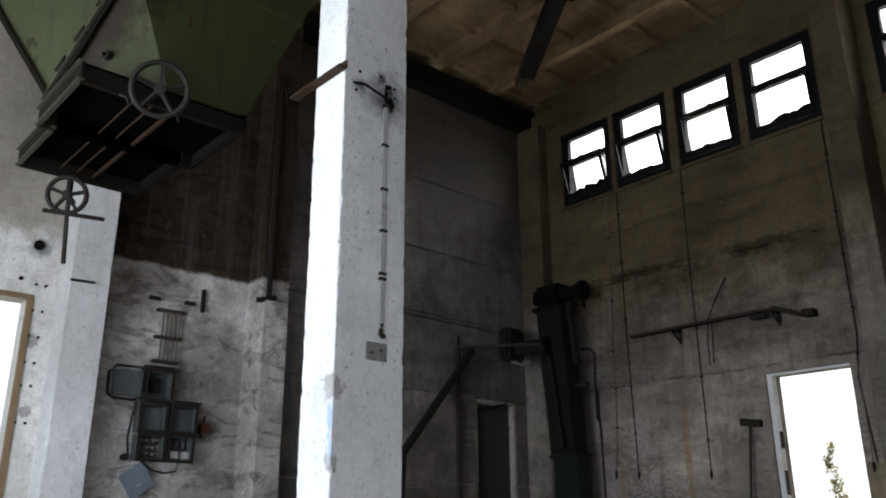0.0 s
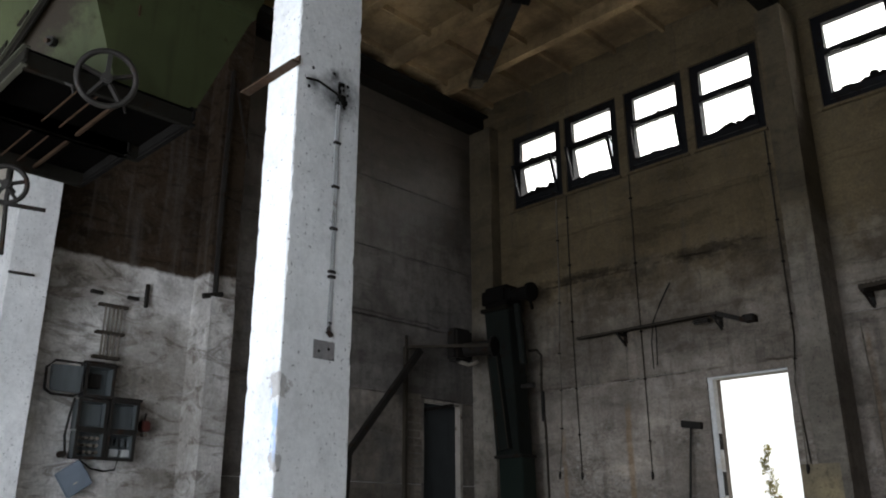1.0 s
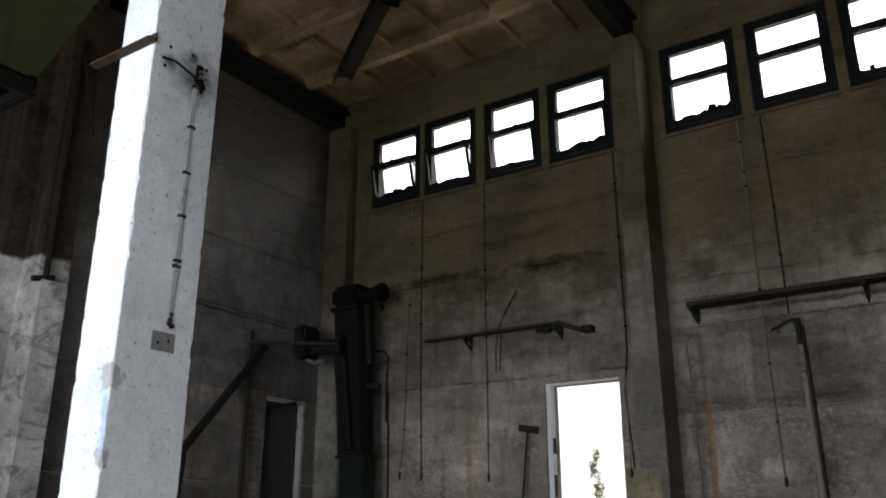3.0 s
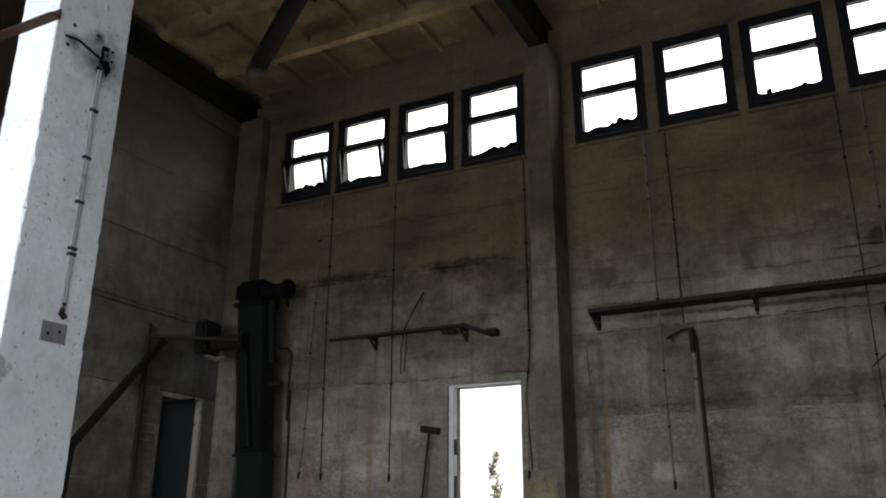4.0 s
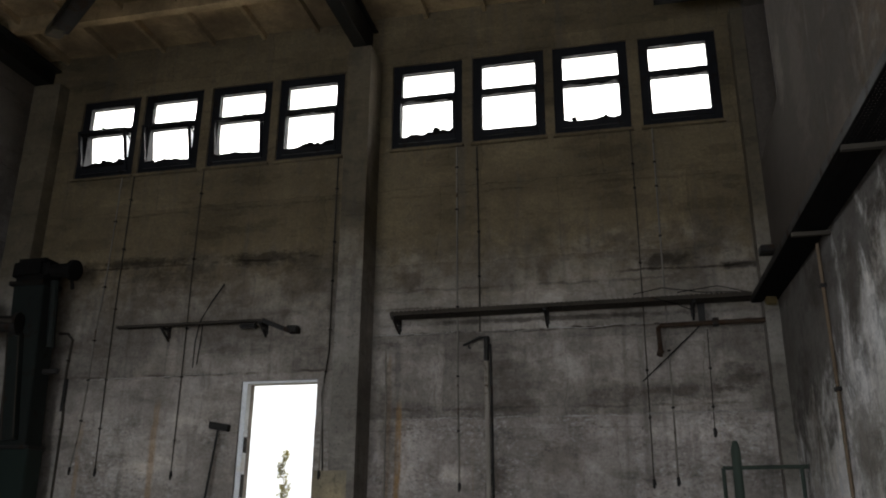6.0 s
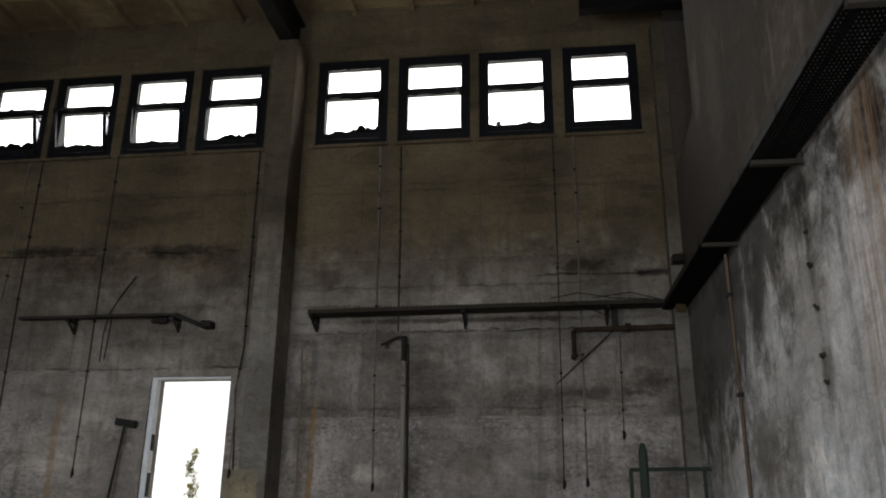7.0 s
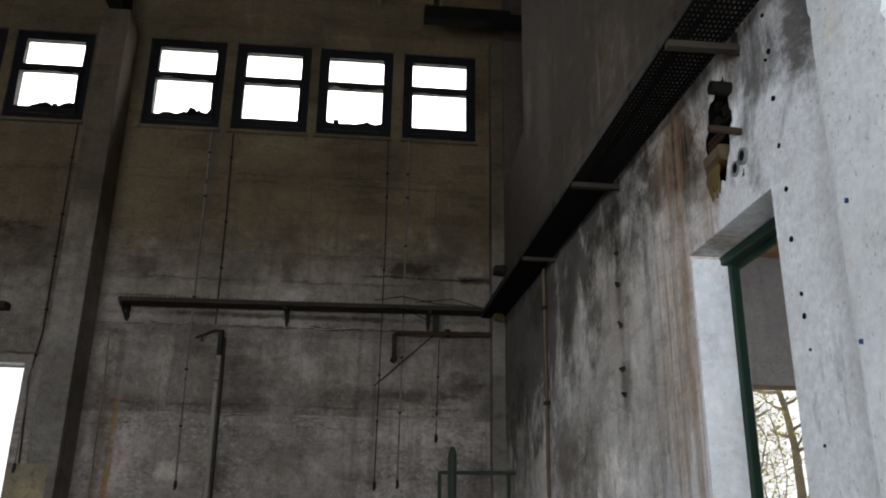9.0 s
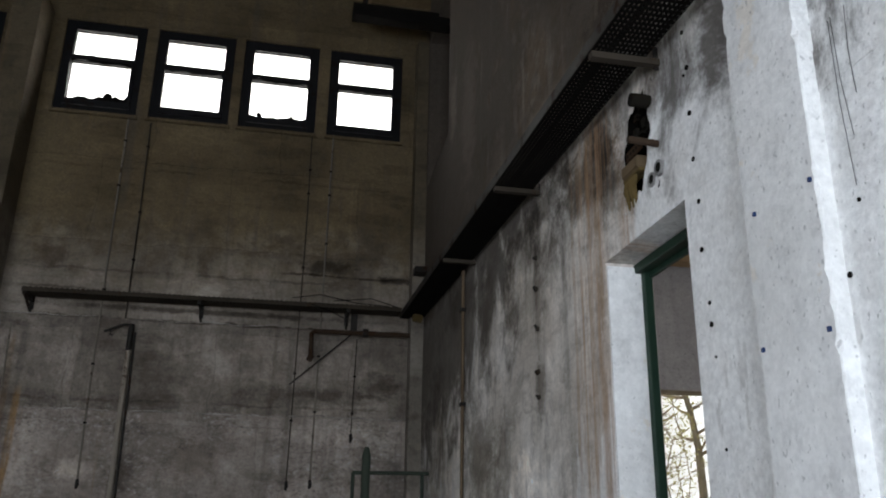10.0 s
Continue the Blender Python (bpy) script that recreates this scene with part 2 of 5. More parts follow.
def painted(name, color, rust=(0.11, 0.05, 0.025), amount=0.5, rough=0.55, metal=0.0, scale=6.0, seam=None):
    """Old paint or bare steel with rust patches; seam: (point, direction, width) of rust creeping from a welded joint."""
    g = Graph(name, rough, metal)
    g.bsdf.inputs["Specular IOR Level"].default_value = 0.2
    n, fine = g.noise(scale, 6, rough=0.65), g.noise(60, 4)
    r = g.ramp(n, 0.78 - amount * 0.45, 0.86 - amount * 0.35)
    c = g.mix(g.ramp(g.noise(1.6, 4), 0.3, 0.7), color, tuple(a * 0.72 for a in color))
    c = g.mix(r, c, g.mix(fine, rust, tuple(a * 0.45 for a in rust)))
    c = g.mix(g.math("MULTIPLY", g.ramp(g.noise(3, 4, (4, 4, 0.3)), 0.5, 0.75), 0.5), c, tuple(a * 0.4 for a in color))
    if seam:
        at, way, width = seam
        v = g.nt.nodes.new("ShaderNodeVectorMath")
        v.operation = "DOT_PRODUCT"
        g.put(v.inputs[0], g.pos)
        v.inputs[1].default_value = way
        d = g.math("SUBTRACT", v.outputs["Value"], sum(p * q for p, q in zip(at, way)))
        creep = g.math("ADD", d, g.math("MULTIPLY", g.math("SUBTRACT", g.noise(11, 7, rough=0.7), 0.5), width * 1.6))
        m = g.math("MULTIPLY", g.math("SUBTRACT", 1.0, g.ramp(creep, width * 0.25, width)), g.ramp(d, -0.004, 0.004))
        c = g.mix(g.math("MULTIPLY", m, 0.9), c, g.mix(fine, rust, tuple(a * 0.5 for a in rust)))
    g.put(g.bsdf.inputs["Roughness"], g.math("ADD", rough, g.math("MULTIPLY", r, 0.35)))
    return g.done(c, g.math("ADD", n, g.math("MULTIPLY", fine, 0.5)), 0.35, 0.004)


M_NORTH = plaster("limewashed_concrete", (0.400, 0.350, 0.300), (0.215, 0.185, 0.155), (0.152, 0.115, 0.065), 3.45, 0.75, band=3.94, streaks=0.45, bump=1.0, grime=0.24, pitted=0.3, layers=0.45, chips=1.94, grain=0.20, patches="x", dado=[(-2.94, 1.5, 2.90, (0.60, 0.585, 0.575)), (-2.94, 1.5, 1.935, (1.75, 1.75, 1.82)), (-7.6, -3.2, 3.92, (0.68, 0.665, 0.64)), (-7.6, -3.2, 2.50, (1.42, 1.43, 1.47))], lines=[(-7.0, -3.2, 3.94, 0.9), (-6.9, -3.3, 2.52, 0.8), (-2.9, 1.4, 2.90, 0.95), (-2.9, 1.4, 2.04, 0.5), (-2.9, 1.4, 3.42, 0.45), (-2.9, 1.4, 4.62, 0.35), (-6.9, -3.3, 4.66, 0.35), (-2.9, -1.0, 3.2, 0.6), (-0.2, 1.4, 3.52, 0.9)], rusts=[(-2.60, 0.6, 2.15, 0.05, 0.85), (-5.62, 0.9, 2.25, 0.06, 0.5), (-6.62, 0.9, 2.0, 0.05, 0.45), (-2.72, 0.6, 2.7, 0.04, 0.4)], smudges_and_shade=[
    (0.25, 2.16, 0.95, 0.12, 0.4, 0.7), (1.05, 2.30, 0.30, 0.20, 0.35, 0.8), (-2.50, 3.55, 0.20, 0.22, 0.5, 0.6), (-0.93, 3.55, 0.10, 0.30, 0.45, 0.6),
    # the long thin one at z 3.02 paints the shadow under the tray
    (0.42, 3.62, 0.40, 0.13, 0.25, 0.9), (1.20, 3.52, 0.26, 0.07, 0.15, 0.9), (-0.8, 3.02, 2.3, 0.045, 0.3, 0.9), (-0.85, 1.50, 0.40, 0.28, 0.55, 0.7),
    (-1.50, 1.30, 0.18, 0.22, 0.4, 0.8), (-6.2, 4.00, 1.0, 0.09, 0.22, 0.9), (-4.4, 3.96, 0.7, 0.12, 0.28, 0.9), (-5.6, 3.75, 0.5, 0.25, 0.5, 0.7),
    (-2.72, 1.70, 0.14, 1.2, 0.4, 0.7), (-1.95, 1.35, 0.20, 0.16, 1.7, 0.8), (-0.1, 2.65, 0.35, 0.22, 1.35, 0.7), (-1.1, 2.60, 0.30, 0.30, 1.35, 0.6),
    (-6.0, 1.6, 0.7, 0.4, 1.35, 0.6), (-5.2, 2.0, 0.5, 0.3, 1.3, 0.6), (-1.2, 3.28, 1.1, 0.13, 1.45, 0.7), (0.5, 1.75, 0.8, 0.14, 1.4, 0.7)])
# upper darkens this wall gradually between z 3.2 and 6.0
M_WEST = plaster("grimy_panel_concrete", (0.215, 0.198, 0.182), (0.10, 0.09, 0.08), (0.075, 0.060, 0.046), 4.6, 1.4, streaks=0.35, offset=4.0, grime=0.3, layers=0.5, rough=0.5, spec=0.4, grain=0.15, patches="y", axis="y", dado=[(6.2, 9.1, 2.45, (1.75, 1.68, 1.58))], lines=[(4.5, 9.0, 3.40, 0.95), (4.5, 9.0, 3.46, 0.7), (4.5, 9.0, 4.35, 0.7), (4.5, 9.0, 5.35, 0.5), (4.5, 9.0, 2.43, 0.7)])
M_WESTP = plaster("scuffed_white_plaster", (0.72, 0.70, 0.67), (0.33, 0.305, 0.275), (0.050, 0.033, 0.020), 3.37, 0.03, ragged=0.10, streaks=0.3, offset=6.0, grime=0.22, bump=1.0, swirl=0.7, pitted=0.3, grain=0.18, axis="y", smudges_and_shade=[(3.95, 1.74, 0.16, 0.14, 0.3, 0.8), (3.5, 2.35, 0.35, 0.12, 0.45, 0.7), (4.0, 2.75, 0.5, 0.25, 0.55, 0.7), (3.9, 2.2, 0.4, 0.2, 0.6, 0.7), (3.2, 3.2, 0.5, 0.16, 0.6, 0.7), (4.1, 1.25, 0.3, 0.12, 0.5, 0.7)])
M_WESTW = plaster("yellowed_white_plaster", (0.82, 0.81, 0.78), (0.62, 0.60, 0.56), (0.42, 0.38, 0.32), 3.45, 0.12, streaks=0.15, offset=9.0, grime=0.22, spots=[(-8.05, 2.10, 3.32, 0.16, 0.03), (-8.05, 2.13, 2.42, 0.075, 0.34), (-8.05, 2.17, 1.78, 0.06, 0.36)])
M_WHITE = plaster("white_limewash", (0.82, 0.82, 0.81), (0.70, 0.695, 0.68), None, 9, streaks=0.14, peel=(0.70, 0.66, 0.60), bump=0.45, offset=2.0, grime=0.20, pitted=0.42, grain=0.10)
M_COLUMN = plaster("grey_white_limewash", (0.76, 0.76, 0.75), (0.62, 0.62, 0.61), None, 9, streaks=0.12, bump=0.5, offset=1.0, grime=0.14, grain=0.08, spots=[(-2.97, 2.29, 2.85, 0.19, 0.02), (-2.97, 2.12, 2.87, 0.07, 0.03), (-2.97, 2.25, 2.96, 0.05, 0.04), (-2.985, 2.02, 1.37, 0.060, 0.36), (-2.98, 2.02, 1.05, 0.045, 0.36)], tint=(0.36, 0.46, 0.66))
# smudges between tray and lintel: brown stain plus the tray's painted shadow
M_EAST = plaster("mouldy_plaster", (0.78, 0.745, 0.70), (0.52, 0.475, 0.42), (0.088, 0.066, 0.046), 2.95, 0.10, streaks=0.40, bump=0.7, offset=7.0, fresh=3.17, grime=0.35, pitted=0.35, swirl=0.2, mould=(4.6, 7.8), layers=0.4, grain=0.16, axis="y", smudges_and_shade=[(7.9, 1.6, 0.7, 0.9, 0.5, 0.8), (6.2, 1.35, 0.7, 0.45, 0.42, 0.85), (5.5, 1.3, 0.35, 0.35, 0.45, 0.8), (5.9, 2.3, 0.35, 0.6, 0.55, 0.7), (5.3, 2.35, 0.25, 0.45, 0.6, 0.7), (4.64, 1.6, 0.12, 0.22, 0.35, 0.85), (4.66, 2.2, 0.07, 0.5, 0.5, 0.6), (4.9, 2.6, 0.5, 0.25, 0.5, 0.7), (3.75, 2.60, 0.62, 0.26, 0.30, 0.95), (3.45, 2.42, 0.22, 0.30, 0.35, 0.9), (4.5, 2.72, 0.7, 0.2, 0.35, 0.9), (6.9, 2.7, 0.9, 0.25, 0.5, 0.7), (5.0, 1.12, 0.25, 0.2, 1.6, 0.8), (5.3, 0.98, 0.08, 0.25, 1.8, 0.9), (6.0, 1.0, 0.08, 0.25, 1.8, 0.8), (4.4, 2.0, 0.25, 0.5, 1.25, 0.6), (4.6, 3.7, 0.6, 0.6, 1.55, 0.8), (6.6, 4.4, 0.4, 1.0, 1.6, 0.7), (5.6, 3.4, 0.3, 0.4, 1.4, 0.8), (3.4, 3.3, 0.5, 0.3, 0.5, 0.8), (4.0, 4.3, 0.6, 0.7, 0.55, 0.8), (7.3, 4.9, 0.2, 0.5, 1.9, 0.8), (6.0, 3.2, 0.8, 0.18, 0.5, 0.8)], rusts=[(3.66, 0.8, 2.6, 0.05, 0.6), (3.80, 0.8, 2.7, 0.035, 0.55), (3.92, 0.8, 2.75, 0.03, 0.5), (4.02, 0.8, 2.7, 0.03, 0.4), (6.72, 0.8, 2.9, 0.03, 0.3)], ochre=(3.22, 4.05), spots=[(1.5, 3.3, 2.9, 0.3, 0.09)])
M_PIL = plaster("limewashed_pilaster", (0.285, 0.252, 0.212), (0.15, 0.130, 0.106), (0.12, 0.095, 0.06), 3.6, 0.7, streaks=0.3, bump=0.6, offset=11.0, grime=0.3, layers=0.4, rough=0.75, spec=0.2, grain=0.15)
M_CEIL = plaster("ochre_roof_slab", (0.40, 0.285, 0.150), (0.18, 0.126, 0.070), None, 9, streaks=0.0, bump=0.4, offset=5.0, grime=0.18, pitted=0.1, grain=0.15)
M_ROOM = plaster("pale_grey_panel", (0.44, 0.425, 0.435), (0.35, 0.335, 0.34), None, 9, streaks=0.2, bump=0.3, offset=8.0, grime=0.15)
M_FLOOR = plaster("dusty_concrete_floor", (0.22, 0.20, 0.18), (0.12, 0.11, 0.10), None, 9, streaks=0.0, bump=0.6, offset=3.0)
M_STEEL = painted("dark_rusted_steel", (0.026, 0.023, 0.020), (0.045, 0.023, 0.013), 0.55, 0.6, 0.3)
M_FRAME = painted("dark_steel_window_frame", (0.009, 0.009, 0.0105), (0.020, 0.012, 0.008), 0.5, 0.6)
M_RUST = painted("brown_rusted_steel", (0.044, 0.027, 0.016), (0.055, 0.027, 0.013), 0.7, 0.75)
M_GREEN = painted("faded_green_paint", (0.043, 0.051, 0.019), (0.018, 0.0085, 0.003), 0.42, 0.65, 0.0, 3.0, ((-4.985, 1.225, 3.33), (0.509, 0.610, -0.606), 0.36))
M_ORANGE = painted("orange_brown_rust", (0.032, 0.016, 0.007), (0.020, 0.010, 0.004), 0.5, 0.9)
M_RAIL = painted("blackened_gate_rail", (0.013, 0.0115, 0.0085), (0.022, 0.012, 0.006), 0.5, 0.9)
M_RAIL.node_tree.nodes["Principled BSDF"].inputs["Specular IOR Level"].default_value = 0.08
M_JAMB = painted("chipped_green_frame_paint", (0.013, 0.034, 0.021), (0.05, 0.03, 0.02), 0.25, 0.5)
M_DKGREEN = painted("dark_green_paint", (0.014, 0.022, 0.017), (0.05, 0.03, 0.02), 0.35, 0.45)
M_RAILGREEN = painted("dusty_green_rail_paint", (0.040, 0.052, 0.038), (0.05, 0.03, 0.02), 0.3, 0.7)
M_GREASE = painted("grease_black_green_steel", (0.009, 0.0115, 0.009), (0.022, 0.015, 0.010), 0.5, 0.7)
M_GREYBOX = painted("grey_enamel", (0.088, 0.098, 0.10), (0.05, 0.035, 0.025), 0.3, 0.4)
M_BLUEGREY = painted("blue_grey_enamel", (0.22, 0.26, 0.31), (0.10, 0.09, 0.08), 0.1, 0.4)
M_PALE = painted("pale_conduit", (0.42, 0.42, 0.41), (0.16, 0.11, 0.08), 0.3, 0.55)
M_FLANGE = painted("worn_pale_green_edge", (0.055, 0.053, 0.036), (0.08, 0.05, 0.03), 0.3, 0.6)
M_CONDUIT = painted("grey_conduit", (0.19, 0.165, 0.135), (0.07, 0.042, 0.024), 0.45, 0.8)
M_DCONDUIT = painted("dark_grimy_conduit", (0.046, 0.037, 0.027), (0.055, 0.030, 0.016), 0.4, 0.85)
M_DOOR = painted("faded_blue_grey_paint", (0.050, 0.055, 0.057), (0.04, 0.03, 0.022), 0.25, 0.6)
M_PIPE = painted("stained_tan_pipe", (0.30, 0.26, 0.21), (0.09, 0.055, 0.032), 0.5, 0.7)
M_TANPIPE = painted("tan_rusted_pipe", (0.15, 0.105, 0.066), (0.07, 0.04, 0.022), 0.4, 0.8)
M_BARE = plaster("bare_grey_cement", (0.30, 0.29, 0.28), (0.18, 0.17, 0.165), None, 9, streaks=0.0, bump=1.0, offset=13.0)
# black of soot and dirt; also paints shade in holes and far gate rails
M_SOOTSHADE = painted("black_soot_and_shade", (0.010, 0.009, 0.008), (0.014, 0.010, 0.008), 0.4, 0.9)
M_SOOTSHADE.node_tree.nodes["Principled BSDF"].inputs["Specular IOR Level"].default_value = 0.03
# near-black without sheen: paints shade under the hopper and in the recess
M_DEEPSHADE = painted("deep_shade_black", (0.0045, 0.004, 0.0035), (0.010, 0.006, 0.004), 0.35, 0.95)
M_DEEPSHADE.node_tree.nodes["Principled BSDF"].inputs["Specular IOR Level"].default_value = 0.0
M_WOOD = painted("bleached_worn_wood", (0.42, 0.38, 0.33), (0.16, 0.11, 0.08), 0.5, 0.8)
M_BROWN = painted("brown_wood_frame", (0.30, 0.20, 0.11), (0.16, 0.10, 0.06), 0.3, 0.6)
M_YELLOW = painted("yellowed_foam", (0.105, 0.072, 0.026), (0.20, 0.12, 0.06), 0.4, 0.9)
M_TANBOARD = painted("tan_fibre_board", (0.13, 0.092, 0.052), (0.16, 0.10, 0.06), 0.3, 0.9)
M_RED = painted("dull_red_plastic", (0.085, 0.026, 0.020), (0.10, 0.04, 0.03), 0.2, 0.5)
M_BLUE = painted("blue_plastic_plug", (0.016, 0.034, 0.10), (0.02, 0.03, 0.06), 0.1, 0.5)
M_CREAM = painted("cream_ceramic", (0.55, 0.50, 0.40), (0.25, 0.20, 0.14), 0.3, 0.4)
M_LEAF = painted("sunlit_leaf", (0.12, 0.13, 0.03), (0.12, 0.10, 0.03), 0.3, 0.6)
nt = M_LEAF.node_tree
lit, both = nt.nodes.new("ShaderNodeBsdfTranslucent"), nt.nodes.new("ShaderNodeMixShader")
lit.inputs["Color"].default_value = (0.42, 0.38, 0.15, 1)
both.inputs[0].default_value = 0.6
nt.links.new(nt.nodes["Principled BSDF"].outputs[0], both.inputs[1])
nt.links.new(lit.outputs[0], both.inputs[2])
nt.links.new(both.outputs[0], nt.nodes["Material Output"].inputs[0])
M_BARK = painted("grey_brown_bark", (0.33, 0.26, 0.17), (0.10, 0.07, 0.05), 0.4, 0.9)
M_GROUND = plaster("dry_ground", (0.30, 0.27, 0.20), (0.18, 0.17, 0.10), None, 9, streaks=0.0, bump=0.8, offset=17.0)
M_STAINP = plaster("faded_ochre_smear", (0.36, 0.29, 0.17), (0.20, 0.165, 0.115), None, 9, streaks=0.3, bump=0.4, offset=19.0)


def glass(name, dirt):
    g = Graph(name, 0.1)
    g.bsdf.inputs["Transmission Weight"].default_value = 1.0
    g.bsdf.inputs["IOR"].default_value = 1.05
    g.put(g.bsdf.inputs["Roughness"], 0.05)
    return g.done(g.mix(g.ramp(g.noise(5, 5), 0.4, 0.7), (0.97, 0.97, 0.97), (dirt, dirt, dirt)))


M_GLASS = glass("dusty_glass", 0.80)

# ---- mesh helpers ----


def cuboid(bm, x0, x1, y0, y1, z0, z1):
    v = [bm.verts.new((x, y, z)) for x in (x0, x1) for y in (y0, y1) for z in (z0, z1)]
    for f in ((0, 1, 3, 2), (4, 6, 7, 5), (0, 4, 5, 1), (2, 3, 7, 6), (0, 2, 6, 4), (1, 5, 7, 3)):
        bm.faces.new([v[i] for i in f])
    return v


def solid(corners, bevel=0.0):
    """A closed six-sided body from its eight corners: four below, four above, in turn."""
    bm = bmesh.new()
    v = [bm.verts.new(c) for c in corners]
    for f in ((3, 2, 1, 0), (4, 5, 6, 7), (0, 1, 5, 4), (1, 2, 6, 5), (2, 3, 7, 6), (3, 0, 4, 7)):
        bm.faces.new([v[i] for i in f])
    if bevel:
        bmesh.ops.bevel(bm, geom=bm.edges[:], offset=bevel, segments=2, affect="EDGES")
    bmesh.ops.recalc_face_normals(bm, faces=bm.faces[:])
    return bm


def block(x0, x1, y0, y1, z0, z1, bevel=0.0, segments=1):
    bm = bmesh.new()
    cuboid(bm, x0, x1, y0, y1, z0, z1)
    bmesh.ops.recalc_face_normals(bm, faces=bm.faces[:])
    if bevel:
        bmesh.ops.bevel(bm, geom=bm.edges[:], offset=bevel, segments=segments, affect="EDGES")
    return bm


def worn_block(x0, x1, y0, y1, z0, z1, chip=0.005, step=0.03, seed=0):
    """An upright post whose arrises are chipped and wavy."""
    rnd = random.Random(seed)
    n = max(2, int((z1 - z0) / step))
    bm = bmesh.new()
    rings = []
    c = 0.004
    for i in range(n + 1):
        z = z0 + (z1 - z0) * i / n
        ring = []
        for cx, cy, sx, sy in ((x0, y0, 1, 1), (x1, y0, -1, 1), (x1, y1, -1, -1), (x0, y1, 1, -1)):
            k = c + (rnd.random() ** 7) * chip * 2
            a, b = (cx + sx * k, cy), (cx, cy + sy * k)
            pair = (b, a) if (sx > 0) == (sy > 0) else (a, b)
            ring += [bm.verts.new((p[0] + rnd.uniform(-1, 1) * 0.0008, p[1] + rnd.uniform(-1, 1) * 0.0008, z)) for p in pair]
        rings.append(ring)
    for r0, r1 in zip(rings, rings[1:]):
        for i in range(8):
            j = (i + 1) % 8
            bm.faces.new((r0[i], r0[j], r1[j], r1[i]))
    bm.faces.new(rings[0][::-1])
    bm.faces.new(rings[-1])
    bmesh.ops.recalc_face_normals(bm, faces=bm.faces[:])
    return bm


def tube(points, radius, sides=8, bm=None):
    """A round bar along points, mitred at the bends."""
    bm = bm or bmesh.new()
    pts = [Vector(p) for p in points]
    rings = []
    for i, p in enumerate(pts):
        d = ((pts[min(i + 1, len(pts) - 1)] - p).normalized() + (p - pts[max(i - 1, 0)]).normalized()).normalized()
        side = d.cross(Vector((0, 0, 1)) if abs(d.z) < 0.9 else Vector((0, 1, 0))).normalized()
        up = side.cross(d)
        r = radius[i] if isinstance(radius, (list, tuple)) else radius
        rings.append([bm.verts.new(p + (side * math.cos(a) + up * math.sin(a)) * r) for a in (2 * math.pi * k / sides for k in range(sides))])
    for r0, r1 in zip(rings, rings[1:]):
        for i in range(sides):
            j = (i + 1) % sides
            bm.faces.new((r0[i], r0[j], r1[j], r1[i]))
    bm.faces.new(rings[0])
    bm.faces.new(rings[-1][::-1])
    bmesh.ops.recalc_face_normals(bm, faces=bm.faces[:])
    return bm


def bar(a, b, w, h, bm=None):
    """A flat bar of width w (level) and height h from a to b."""
    bm = bm or bmesh.new()
    a, b = Vector(a), Vector(b)
    d = (b - a).normalized()
    side = d.cross(Vector((0, 0, 1)) if abs(d.z) < 0.95 else Vector((0, 1, 0))).normalized()
    up = side.cross(d)
    v = [bm.verts.new(p + side * (sx * w / 2) + up * (sy * h / 2)) for p in (a, b) for sx, sy in ((-1, -1), (1, -1), (1, 1), (-1, 1))]
    for f in ((0, 1, 2, 3), (7, 6, 5, 4), (0, 4, 5, 1), (1, 5, 6, 2), (2, 6, 7, 3), (3, 7, 4, 0)):
        bm.faces.new([v[i] for i in f])
    bmesh.ops.recalc_face_normals(bm, faces=bm.faces[:])
    return bm


def angle(a, b, w, t, flip=1):
    """A steel angle from a to b: a flat leg and an upright one."""
    bm = bar(a, b, w, t)
    d = (Vector(b) - Vector(a)).normalized()
    side = d.cross(Vector((0, 0, 1))).normalized() * flip * (w / 2 - t / 2)
    off = side + Vector((0, 0, w / 2 - t / 2))
    return bar(Vector(a) + off, Vector(b) + off, t, w - t, bm)


def part(name, bm, material, parent, label="", smooth=False):
    """Links a bmesh as one mesh under a thing or part."""
    me = bpy.data.meshes.new(name)
    if smooth:
        for f in bm.faces:
            f.smooth = True
    bm.to_mesh(me)
    bm.free()
    me.materials.append(material)
    ob = new(name, me)
    ob.parent = parent
    if label:
        ob["label"] = label
    return ob


def thing(name, label, category, group="", kind="", at=(0, 0, 0)):
    ob = new(name)
    ob.location = at
    ob.empty_display_size = 0.1
    tagged(ob, label, category, group, kind)
    if tuple(at) != (0, 0, 0):
        bpy.context.view_layer.update()
    return ob


def single(name, bm, material, label, category, group="", kind="", smooth=False):
    return tagged(part(name, bm, material, None, "", smooth), label, category, group, kind)


def rows_of(u0, u1, z_breaks, openings):
    """Cuts a wall into upright rectangles round its openings."""
    zs = sorted(set(z_breaks) | {z for o in openings for z in o[2:] if z_breaks[0] < z < z_breaks[-1]})
    for z0, z1 in zip(zs, zs[1:]):
        cuts = sorted((o[0], o[1]) for o in openings if o[2] < z1 - 1e-6 and o[3] > z0 + 1e-6)
        u = u0
        for a, b in cuts:
            if a > u + 1e-6:
                yield u, a, z0, z1
            u = max(u, b)
        if u < u1 - 1e-6:
            yield u, u1, z0, z1

# ---- the large structure ----
WEST, EAST, NORTH, SOUTH, TOP = -8.05, 1.5, 9.0, -2.3, 7.02
WINDOWS = [(-7.335, -6.435), (-6.365, -5.475), (-5.345, -4.465), (-4.355, -3.445), (-2.785, -1.875), (-1.745, -0.845), (-0.735, 0.165), (0.30, 1.20)]
WIN_Z = (5.27, 6.465)
DOOR_N = (-4.545, -3.59, 0.0, 2.425)
DOOR_E = (2.76, 3.58, 0.0, 2.05)
DOOR_W = (7.82, 8.56, 0.0, 2.42)
